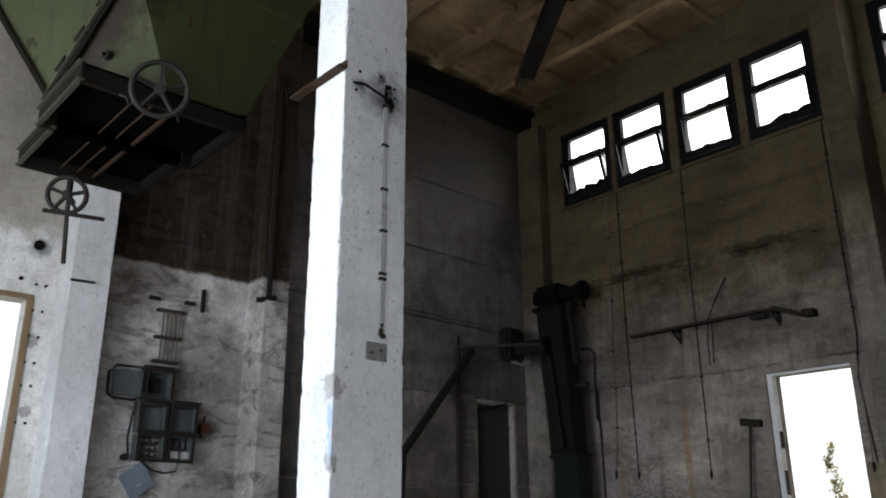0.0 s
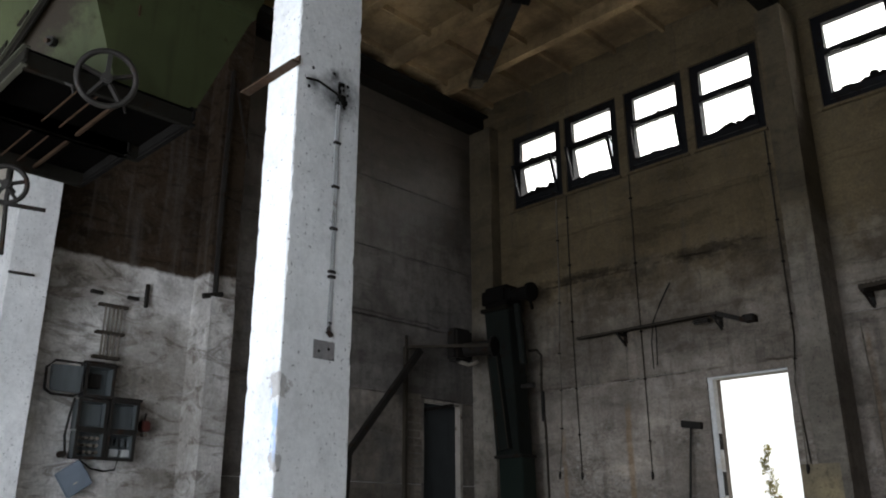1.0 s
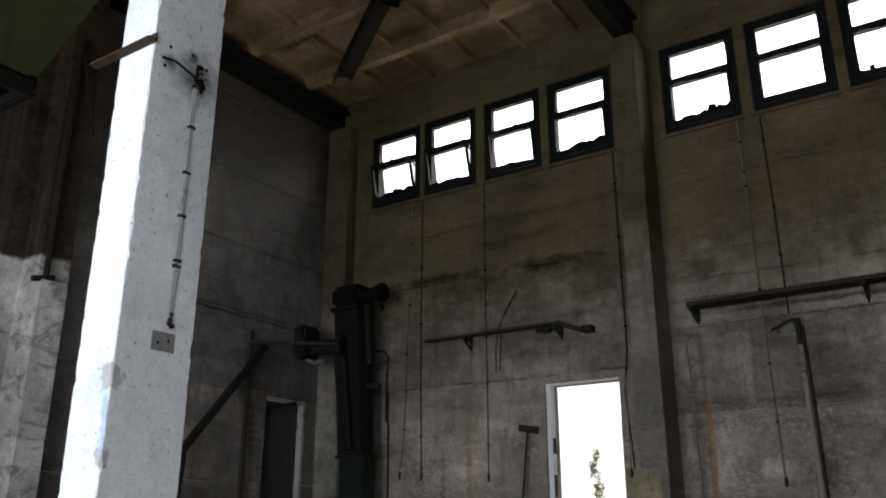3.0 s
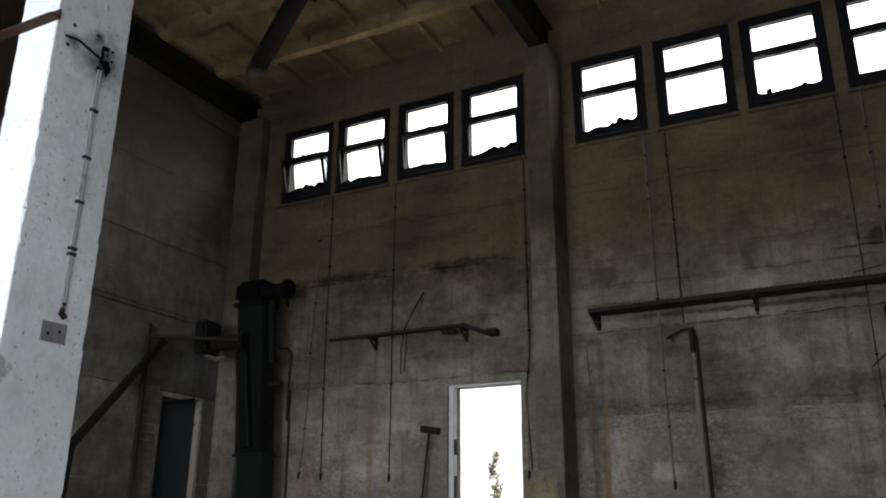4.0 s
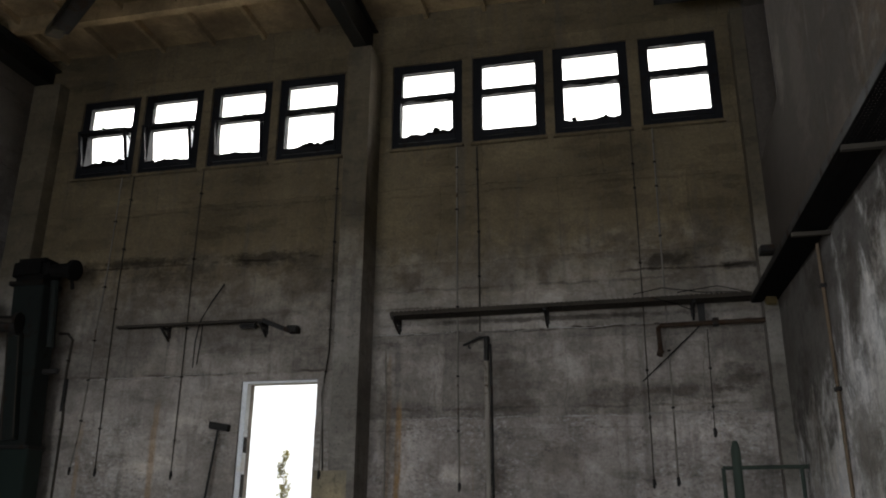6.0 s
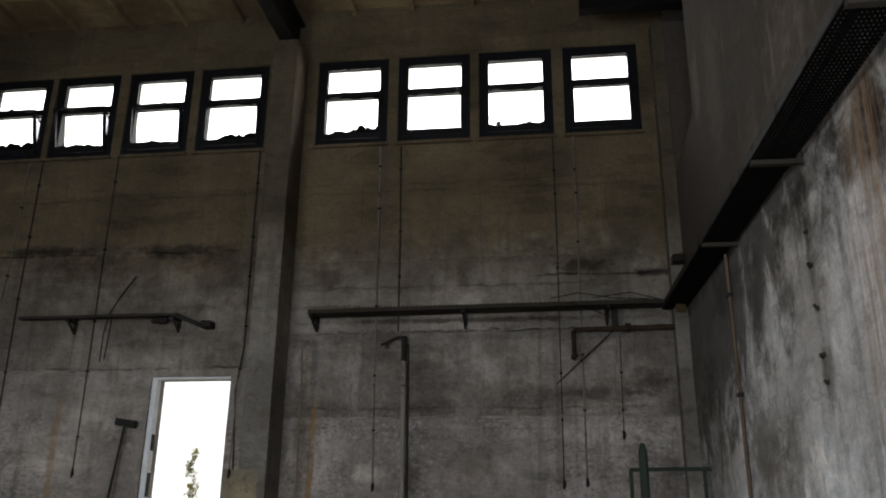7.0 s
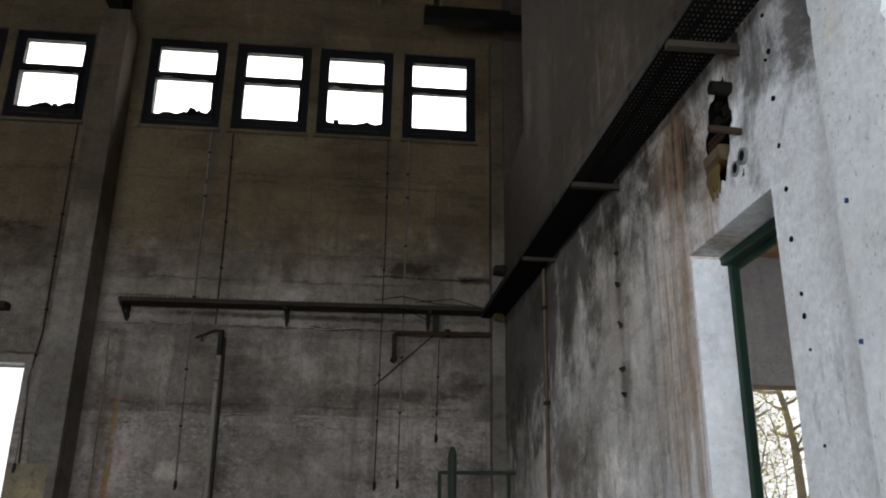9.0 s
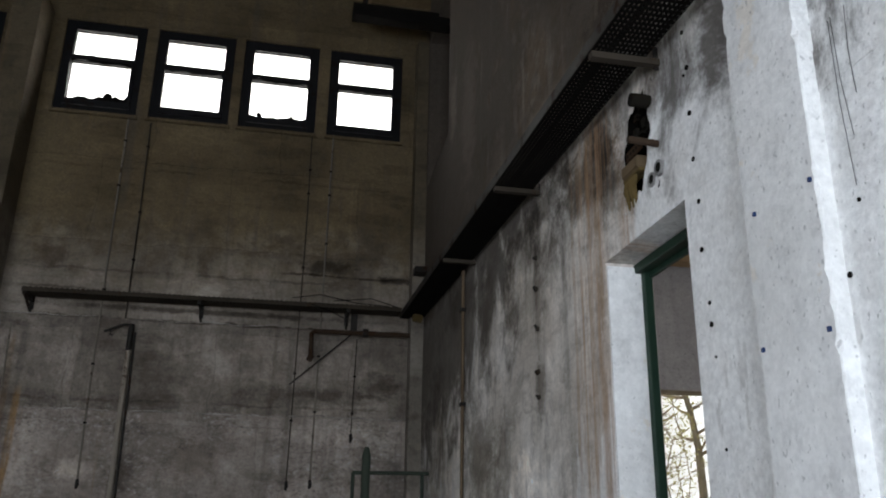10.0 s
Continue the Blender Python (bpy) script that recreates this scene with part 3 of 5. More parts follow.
GATE_W = (0.2, 2.09, 0.0, 2.83)
HOLE_E = (2.96, 3.31, 2.19, 2.72)
GAP_E = (7.52, 8.72, 4.60, 6.55)


def wall(name, label, axis, face, back, u0, u1, z_breaks, openings, material_of, joint=0.004, skin=0.05, splits=(), plain_to=-99.0, niches=()):
    """A thick wall: a body cut round its openings and, in front, its panels as pieces with open joints."""
    w = thing(name, label, "wall", kind="structure")
    sign = 1 if back > face else -1
    bm = bmesh.new()
    for a, b, c, d in rows_of(u0, u1, [z_breaks[0], z_breaks[-1]], openings):
        if axis == "y":
            cuboid(bm, a, b, *sorted((face + sign * skin, back)), c, d)
        else:
            cuboid(bm, *sorted((face + sign * skin, back)), a, b, c, d)
    bmesh.ops.recalc_face_normals(bm, faces=bm.faces[:])
    part("wall_body", bm, material_of(u0, 1.0), w)
    rnd = random.Random(len(name))
    ends = [u0, *splits, u1]
    cells = [q for p, e in zip(ends, ends[1:]) for q in rows_of(p, e, z_breaks, [o for o in (*openings, *niches) if p <= o[0] and o[1] <= e])]
    for a, b, c, d in cells:
        g0 = joint if c in z_breaks and c > z_breaks[0] else 0.0
        proud = rnd.uniform(-0.003, 0.003) - sign * (0.012 if d == 1.93 else 0.007 if d == 2.90 else 0.0)
        if b <= plain_to:
            g0 = proud = 0.0
        f = sorted((face + proud, face + sign * skin))
        bm = block(a, b, *f, c + g0, d) if axis == "y" else block(*f, a, b, c + g0, d)
        part("panel", bm, material_of((a + b) / 2, (c + d) / 2), w)
    return w


wall_north = wall(
    "wall_north", "tall grimy limewashed concrete wall with high windows", "y", NORTH, 9.35, -8.6, 6.9, [0.0, 1.93, 2.90, 4.66, 5.23, 6.50, 7.6],
    [(a, b, *WIN_Z) for a, b in WINDOWS] + [DOOR_N, (2.3, 6.3, 0.0, 2.43)], lambda u, z: M_NORTH if u < 1.68 else M_ROOM, splits=(-3.2, 1.68))
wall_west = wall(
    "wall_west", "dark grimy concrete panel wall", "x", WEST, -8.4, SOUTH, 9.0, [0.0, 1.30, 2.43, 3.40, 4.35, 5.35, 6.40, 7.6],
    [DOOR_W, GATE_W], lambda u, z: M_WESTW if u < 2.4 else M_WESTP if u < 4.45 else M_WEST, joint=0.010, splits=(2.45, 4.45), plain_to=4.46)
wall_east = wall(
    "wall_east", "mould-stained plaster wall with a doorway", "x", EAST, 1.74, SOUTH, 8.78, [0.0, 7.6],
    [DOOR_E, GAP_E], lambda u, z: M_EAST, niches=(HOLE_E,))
# unseen wall; its narrow second opening is added for the fill lamp
wall_south = wall(
    "wall_south", "plain concrete wall with a wide open gate", "y", SOUTH, -2.65, -8.6, 6.9, [0.0, 7.6],
    [(-5.95, -2.45, 0.0, 3.4), (-0.65, 0.95, 0.0, 2.4)], lambda u, z: M_WHITE)

floor = single("floor", block(-9.5, 6.9, -2.65, 9.4, -0.2, 0.0), M_FLOOR, "dusty grey concrete floor", "floor", kind="structure")
ground = single("ground", block(-400, 400, -400, 400, -0.5, -0.25), M_GROUND, "dry sunlit ground outside the hall", "ground", kind="structure")

# sloping broken sill of the gap at the far end of the east wall
bm = bmesh.new()
a = [bm.verts.new((x, y, z)) for x in (EAST + 0.001, 1.74) for y, z in ((7.52, 4.598), (7.52, 4.72), (8.2, 4.66), (8.72, 4.598))]
for f in ((3, 2, 1, 0), (4, 5, 6, 7), (0, 1, 5, 4), (1, 2, 6, 5), (2, 3, 7, 6), (3, 0, 4, 7)):
    bm.faces.new([a[i] for i in f])
bmesh.ops.recalc_face_normals(bm, faces=bm.faces[:])
part("broken_sill", bm, M_EAST, wall_east)

# ceiling: ribbed roof slabs
bm = bmesh.new()
cuboid(bm, -8.6, 6.9, -2.65, 9.35, 7.22, 7.45)
for i in range(9):
    y = 8.02 - 1.12 * i
    cuboid(bm, -8.05, 1.82, y - 0.07, y + 0.05, TOP, 7.22)
for x in [-6.945 + 0.77 * k for k in range(-1, 5)] + [-2.35 + 0.77 * k for k in range(0, 5)]:
    for i in range(9):
        y0, y1 = 8.02 - 1.12 * i + 0.05, min(8.02 - 1.12 * (i - 1) - 0.07, 8.99)
        cuboid(bm, x - 0.025, x + 0.025, y0, y1, 7.12, 7.22)
bmesh.ops.recalc_face_normals(bm, faces=bm.faces[:])
ceiling = single("ceiling", bm, M_CEIL, "ochre-stained ribbed concrete roof slabs", "ceiling", kind="structure")


def roof_beam(x, z0, z1, y0, y1, w=0.2):
    """A rolled steel roof beam: two flanges and a web."""
    b = thing("roof_beam", "dark rusted steel roof beam", "beam", "roof beams", "structure")
    part("bottom_flange", block(x - w / 2, x + w / 2, y0, y1, z0, z0 + 0.03), M_RAIL, b)
    part("web", block(x - 0.02, x + 0.02, y0, y1, z0 + 0.03, z1 - 0.03), M_RAIL, b)
    part("top_flange", block(x - w / 2, x + w / 2, y0, y1, z1 - 0.03, z1), M_RAIL, b)


roof_beam(-3.09, 6.52, TOP - 0.002, -2.3, 8.98, 0.17)
roof_beam(-7.92, 6.70, TOP - 0.002, -2.3, 8.98, 0.24)

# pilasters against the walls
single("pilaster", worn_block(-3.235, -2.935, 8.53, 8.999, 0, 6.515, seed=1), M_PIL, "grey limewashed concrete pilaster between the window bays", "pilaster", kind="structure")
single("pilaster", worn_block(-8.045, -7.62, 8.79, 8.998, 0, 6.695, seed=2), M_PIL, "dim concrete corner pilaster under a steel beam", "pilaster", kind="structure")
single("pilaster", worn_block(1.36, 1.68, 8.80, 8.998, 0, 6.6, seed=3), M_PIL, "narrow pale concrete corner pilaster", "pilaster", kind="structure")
single("pilaster", worn_block(WEST + 0.002, -7.63, 4.28, 4.57, 0, 3.10, seed=4), M_WESTP, "scuffed white pilaster with a flat top", "pilaster", kind="structure")
single("pilaster", worn_block(WEST + 0.002, -7.73, 4.29, 4.62, 3.102, 6.695, seed=5), M_WESTP, "browned upper half of a wall pilaster", "pilaster", kind="structure")
single("pilaster", worn_block(WEST + 0.002, -7.72, 2.305, 2.665, 0, 6.695, seed=6), M_COLUMN, "blue-white limewashed wall pilaster", "pilaster", kind="structure")
single("pilaster", worn_block(1.445, EAST + 0.05, 1.905, 2.279, 0, TOP, 0.008, seed=7), M_WHITE, "rough white limewashed pilaster beside the doorway", "pilaster", kind="structure")
# ---- backdrop outside ----
g = Graph("bright_haze", 1.0)
g.bsdf.inputs["Emission Strength"].default_value = 0.93
g.put(g.bsdf.inputs["Emission Color"], (1.0, 0.985, 0.95))
M_HAZE = g.done((0.8, 0.8, 0.8))
for x0, x1, y0, y1 in ((-70, 60, 60, 60.5), (60, 60.5, -40, 60), (-70.5, -70, -40, 60)):
    single("backdrop", block(x0, x1, y0, y1, -0.25, 45), M_HAZE, "overexposed hazy sky and distance", "backdrop", kind="structure")

# ---- windows of the north wall ----


def jagged(x0, x1, y, z, height, up, seed, thick=0.004, wander=0.0):
    """A ragged rim of broken, dirty glass along a sash bar."""
    rnd = random.Random(seed)
    n = 16 if not wander else 60
    bm = bmesh.new()
    tops, h, w = [], 0.3, 0.0
    for i in range(n + 1):
        h = min(1.0, max(0.08, h + rnd.uniform(-0.4, 0.4)))
        tops.append(height * h * (0.4 + 0.6 * rnd.random()))
    rows = []
    for i, t in enumerate(tops):
        x = x0 + (x1 - x0) * i / n
        w = w * 0.9 + rnd.uniform(-wander, wander)
        rows.append([bm.verts.new((x, y + s * thick / 2, zz)) for s in (-1, 1) for zz in (z + w, z + w + up * t)])
    for a, b in zip(rows, rows[1:]):
        bm.faces.new((a[0], b[0], b[1], a[1]))
        bm.faces.new((a[2], a[3], b[3], b[2]))
        bm.faces.new((a[1], b[1], b[3], a[3]))
    bmesh.ops.recalc_face_normals(bm, faces=bm.faces[:])
    return bm


def ring(x0, x1, y0, y1, z0, z1, w, wb=None):
    """A rectangular frame of four mitre-free bars."""
    wb = wb or w
    bm = bmesh.new()
    cuboid(bm, x0, x0 + w, y0, y1, z0, z1)
    cuboid(bm, x1 - w, x1, y0, y1, z0, z1)
    cuboid(bm, x0 + w, x1 - w, y0, y1, z0, z0 + wb)
    cuboid(bm, x0 + w, x1 - w, y0, y1, z1 - w, z1)
    bmesh.ops.recalc_face_normals(bm, faces=bm.faces[:])
    return bm


TILT = [16, 14, 8, 4, 5, 1, 3, 1]
RAGGED = [0.10, 0.09, 0.04, 0.08, 0.09, 0.015, 0.05, 0.02]
for i, (a, b) in enumerate(WINDOWS):
    z0, z1 = WIN_Z
    broken = RAGGED[i] > 0.07
    w = tagged(thing("window_%d" % (i + 1), "", ""), "dark steel-framed window with a tilted %s lower sash" % ("broken" if broken else "dusty"), "window", "high windows", "structure")
    part("window_frame", ring(a + 0.002, b - 0.002, 9.03, 9.11, z0 + 0.002, z1 - 0.002, 0.113, 0.085), M_FRAME, w)
    # added dark ring over the sunlit outer reveal, so it reads as shaded
    part("reveal_shade_ring", ring(a + 0.002, b - 0.002, 9.111, 9.352, z0 + 0.002, z1 - 0.002, 0.006), M_FRAME, w)
    part("window_sill", block(a - 0.02, b + 0.02, 8.955, 9.03, z0 - 0.035, z0 - 0.001, 0.006), M_NORTH, w)
    part("transom", block(a + 0.113, b - 0.113, 9.035, 9.105, 5.93, 6.02), M_FRAME, w)
    part("pane", block(a + 0.113, b - 0.113, 9.065, 9.069, 6.02, z1 - 0.115), M_GLASS, w).visible_shadow = False
    hinge = Matrix.Translation((0, 9.04, z0 + 0.09)) @ Matrix.Rotation(radians(TILT[i]), 4, "X") @ Matrix.Translation((0, -9.04, -z0 - 0.09))
    sash = part("sash", ring(a + 0.088, b - 0.088, 9.0, 9.04, z0 + 0.09, 5.955, 0.032, 0.075), M_FRAME, w)
    pane = part("pane", block(a + 0.12, b - 0.12, 9.018, 9.022, z0 + 0.165, 5.923), M_GLASS, sash)
    pane.visible_shadow = False
    if RAGGED[i] > 0.03:
        part("broken_edge", jagged(a + 0.12, b - 0.12, 9.012, z0 + 0.165, RAGGED[i], 1, i), M_SOOTSHADE, sash, "dark clots of dirt and broken glass")
    part("dirty_edge", jagged(a + 0.12, b - 0.12, 9.012, 5.923, max(0.03, RAGGED[i] * 0.7), -1, i + 20), M_SOOTSHADE, sash)
    k = (a + b) / 2 + (0.05, -0.2, 0.12, 0.22, -0.1, 0.3, -0.25, 0.15)[i]
    part("catch", block(k - 0.025, k + 0.025, 8.975, 9.0, 5.93, 5.97, 0.005), M_FRAME, sash)
    for q, size in {4: ((0.68, 0.07), (0.55, 0.035)), 6: ((0.18, 0.04), (0.74, 0.035)), 0: ((0.7, 0.04),), 3: ((0.42, 0.04), (0.66, 0.035))}.get(i, ()):
        bm = bmesh.new()
        bmesh.ops.create_icosphere(bm, subdivisions=2, radius=1.0)
        for v in bm.verts:
            n = 0.8 + 0.6 * noise.noise(v.co * 2.1 + Vector((i, q, 0)))
            v.co = Vector((a + 0.12 + (b - a - 0.24) * q + v.co.x * size * n, 9.012 + v.co.y * 0.012, z0 + 0.17 + size * 0.5 + v.co.z * size * n))
        part("moss_clot", bm, M_SOOTSHADE, sash, "dark clot of moss on the glass")
    sash.matrix_basis = hinge
    if TILT[i] > 4:
        part("stay", bar((b - 0.10, 9.03, 5.80), (b - 0.10, 8.93, 5.88), 0.012, 0.02), M_FRAME, w)

# ---- north doorway ----
door = thing("door_1", "open doorway with a narrow white worn wooden jamb", "doorway", kind="structure")
part("jamb", worn_block(-4.543, -4.478, 9.02, 9.12, 0, 2.395, 0.004, seed=21), M_WHITE, door)
part("lintel_board", block(-4.543, -3.592, 9.02, 9.12, 2.397, 2.423, 0.004), M_WHITE, door)
part("latch_plate", block(-4.48, -4.466, 9.03, 9.10, 1.60, 1.78, 0.003), M_STEEL, door)
part("latch_plate", block(-4.48, -4.468, 9.03, 9.10, 1.10, 1.36, 0.003), M_STEEL, door)
single("ochre_smear", block(-3.40, -3.02, 8.526, 8.5285, 0.4, 1.36), M_STAINP, "faded ochre paint smear on the pilaster foot", "paint")


def sapling(name, base, height, seed, leaves, spread, label, trunk=0.018, leaf=0.05):
    rnd = random.Random(seed)
    t = thing(name, label, "tree")
    bx, by, bz = base
    sway = 0.0075 * height
    pts = [(bx + rnd.uniform(-1, 1) * sway * k, by + rnd.uniform(-1, 1) * sway * k, bz + height * k / 8) for k in range(9)]
    part("trunk", tube(pts, [trunk * (1 - 0.85 * k / 8) for k in range(9)], 6), M_BARK, t)
    crown = bmesh.new()
    for k in range(leaves // 9):
        z = rnd.uniform(0.15, 1.0)
        i = min(7, int(z * 8))
        p = Vector(pts[i]).lerp(Vector(pts[i + 1]), z * 8 - i)
        ang = rnd.uniform(0, 6.283)
        tip = p + Vector((math.cos(ang), math.sin(ang), rnd.uniform(0.1, 0.7))) * spread * rnd.uniform(0.4, 1.0) * (1.15 - z * 0.6)
        mid = (p + tip) / 2 + Vector((0, 0, -0.04 * spread))
        part("limb", tube([p, mid, tip], [trunk * 0.35, trunk * 0.25, trunk * 0.1], 4), M_BARK, t)
        for q in range(9):
            c = p.lerp(tip, rnd.uniform(0.35, 1.05)) + Vector([rnd.gauss(0, 0.1 * spread) for _ in range(3)])
            u = Vector([rnd.gauss(0, 1) for _ in range(3)]).normalized()
            v = u.cross(Vector((0.3, 0.5, 0.8))).normalized()
            s = leaf * rnd.uniform(0.6, 1.3)
            crown.faces.new([crown.verts.new(c + d) for d in (u * s, v * s * 0.45, -u * s, -v * s * 0.45)])
    part("crown", crown, M_LEAF, t)
    return t


sapling("sapling", (-5.46, 12.4, -0.25), 2.15, 3, 1350, 0.17, "thin sunlit sapling with small yellow-green leaves", 0.012, 0.026)

# ---- free-standing column ----
column = thing("concrete_column", "free-standing grey-white limewashed concrete column with chipped edges", "column")
part("shaft", worn_block(-3.225, -2.97, 2.02, 2.41, 0.0, TOP + 0.15, 0.006, 0.03, 8), M_COLUMN, column)
part("cement_patch", block(-2.9715, -2.967, 2.19, 2.31, 1.51, 1.595, 0.001), M_BARE, column, "square grey cement patch")
for y, z in ((2.22, 1.545), (2.275, 1.56)):
    part("bolt_hole", tube([(-2.970, y, z), (-2.9655, y, z)], 0.007, 8), M_SOOTSHADE, column)
for dy in (0.0, 0.015):
    part("cable", tube([(-2.962, 2.262 + dy, 1.66), (-2.961, 2.264 + dy, 2.1), (-2.962, 2.262 + dy, 2.6), (-2.962, 2.262 + dy, 2.80)], 0.0055, 6), M_PALE, column)
for z in (1.90, 1.925, 2.14, 2.355, 2.59):
    part("clip", block(-2.970, -2.951, 2.250, 2.290, z - 0.007, z + 0.007, 0.002), M_STEEL, column)
part("cable_end", tube([(-2.962, 2.27, 1.68), (-2.955, 2.262, 1.65), (-2.945, 2.25, 1.635), (-2.95, 2.275, 1.62)], 0.013, 6), M_STEEL, column)
bm = bmesh.new()
rnd = random.Random(5)
for k in range(20):
    y, z = rnd.gauss(2.285, 0.018), rnd.gauss(2.845, 0.035)
    s = rnd.uniform(0.004, 0.010)
    cuboid(bm, -2.970, -2.966 + s * 0.5, y - s, y + s, z - s * 1.3, z + s * 1.3)
part("burnt_socket", bm, M_SOOTSHADE, column, "burnt black stub of a junction box")
part("burnt_cable", tube([(-2.965, 2.07, 2.875), (-2.96, 2.14, 2.885), (-2.96, 2.20, 2.87), (-2.955, 2.27, 2.85), (-2.95, 2.30, 2.78)], 0.006, 6), M_SOOTSHADE, column)
for y, z in ((2.11, 2.95), (2.33, 2.93), (2.09, 2.84), (2.24, 2.97)):
    part("bolt_hole", tube([(-2.972, y, z), (-2.967, y, z)], 0.009, 8), M_SOOTSHADE, column)
part("steel_ledge", angle((-3.394, 1.992, 2.926), (-2.945, 1.992, 2.926), 0.05, 0.008, -1), M_RUST, column, "brown rusted steel angle across the column")

# ---- hopper with its slide gates ----


hopper = thing("hopper", "green-painted steel hopper with rusty slide gates, hanging from the roof", "hopper")
low = [(-4.985, 1.225, 3.33), (-4.373, 1.709, 3.26), (-4.36, 2.20, 3.24), (-5.20, 2.24, 3.30), (-5.02, 1.215, 3.34)]
high = [(-4.37, 1.42, 4.05), (-4.35, 1.415, 4.05), (-4.350, 2.877, 4.828), (-5.6, 2.70, 4.30), (-5.31, 0.812, 4.10)]
bm = bmesh.new()
lo = [bm.verts.new(c) for c in low]
hi = [bm.verts.new(c) for c in high]
top = [bm.verts.new((c[0], c[1], 7.3)) for c in high]
for i in range(5):
    j = (i + 1) % 5
    bm.faces.new((lo[i], lo[j], hi[j], hi[i]))
    bm.faces.new((hi[i], hi[j], top[j], top[i]))
bmesh.ops.recalc_face_normals(bm, faces=bm.faces[:])
bmesh.ops.solidify(bm, geom=bm.faces[:], thickness=0.012)
part("shell", bm, M_GREEN, hopper)
a, b = Vector(low[0]), Vector(high[0])
out = Vector((0.55, -0.80, -0.24))
part("corner_flange", bar(a + out * 0.035 + Vector((-0.03, 0, -0.035)), b + out * 0.035, 0.012, 0.07), M_RAIL, hopper)
part("flange_edge", bar(a + out * 0.066 + Vector((-0.03, 0, -0.035)), b + out * 0.066, 0.016, 0.010), M_FLANGE, hopper, "pale worn edge of the flange")
part("corner_flange", bar(Vector(low[4]) + out * 0.02, Vector(high[4]) + out * 0.02, 0.035, 0.03), M_RAIL, hopper)
for k in (0.19, 0.42, 0.68):
    p = a.lerp(b, k) + out * 0.018 + Vector((-0.015, -0.01, 0))
    bm = bmesh.new()
    v = [bm.verts.new(p + Vector(o)) for o in ((0, 0, 0), (-0.05, -0.03, 0.005), (0.005, 0, 0.10), (0.008, -0.012, 0), (-0.042, -0.042, 0.005), (0.013, -0.012, 0.10))]
    for f in ((0, 1, 2), (5, 4, 3), (0, 3, 4, 1), (1, 4, 5, 2), (2, 5, 3, 0)):
        bm.faces.new([v[i] for i in f])
    part("gusset", bm, M_RAIL, hopper)
e = Vector((-4.350, 2.550, 4.118))
f = Vector((-4.350, 1.998, 4.161))
part("stiffener", bar(f + Vector((0.02, 0, 0)), e + Vector((0.02, 0.02, 0)), 0.04, 0.06), M_GREEN, hopper)
boss = Vector((-4.63, 1.415, 3.525))
part("bolt_boss", tube([boss - out * 0.03, boss + out * 0.045], 0.03, 10), M_STEEL, hopper)
part("bolt_tip", tube([boss + out * 0.04, boss + out * 0.075 + Vector((0, 0, -0.01))], 0.014, 8), M_RUST, hopper)
part("scratch", bar((-4.345, 1.785, 3.825), (-4.345, 1.784, 3.751), 0.008, 0.012), M_RUST, hopper)
for x0, x1, y0, y1 in ((-5.06, -4.35, 1.20, 2.20), (-5.77, -5.06, 1.285, 2.12)):
    for x in (x0, x1):
        part("gate_rail", block(x - 0.010, x + 0.010, y0, y1, 3.155, 3.25, 0.003), M_RAIL, hopper)
        part("rail_lip", block(x - 0.028, x + 0.010, y0, y1, 3.146, 3.155, 0.002), M_RAIL, hopper)
    # far rails and lips are coloured black, as if lost in shade
    for y, metal in ((y0, M_FLANGE), (y1, M_SOOTSHADE)):
        part("gate_rail", block(x0 - 0.022, x1 + 0.022, y - 0.010, y + 0.010, 3.19, 3.262, 0.003), M_RAIL if y == y0 else M_SOOTSHADE, hopper)
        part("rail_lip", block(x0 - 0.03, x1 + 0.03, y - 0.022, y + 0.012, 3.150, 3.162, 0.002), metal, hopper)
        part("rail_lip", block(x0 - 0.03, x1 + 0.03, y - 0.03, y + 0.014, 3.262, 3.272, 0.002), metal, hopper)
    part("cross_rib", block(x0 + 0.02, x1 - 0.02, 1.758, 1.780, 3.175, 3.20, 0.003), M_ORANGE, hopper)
    # plate colour stands for the shaded underside of the hopper
    part("gate_plate", block(x0 - 0.02, x1 + 0.02, y0, y1, 3.252, 3.258), M_DEEPSHADE, hopper, "slide plate coloured as black shade")
    for y in (1.54, 1.65):
        part("spindle", tube([(x0 + 0.05, y, 3.19), (x1, y, 3.19)], 0.007, 6), M_ORANGE, hopper)


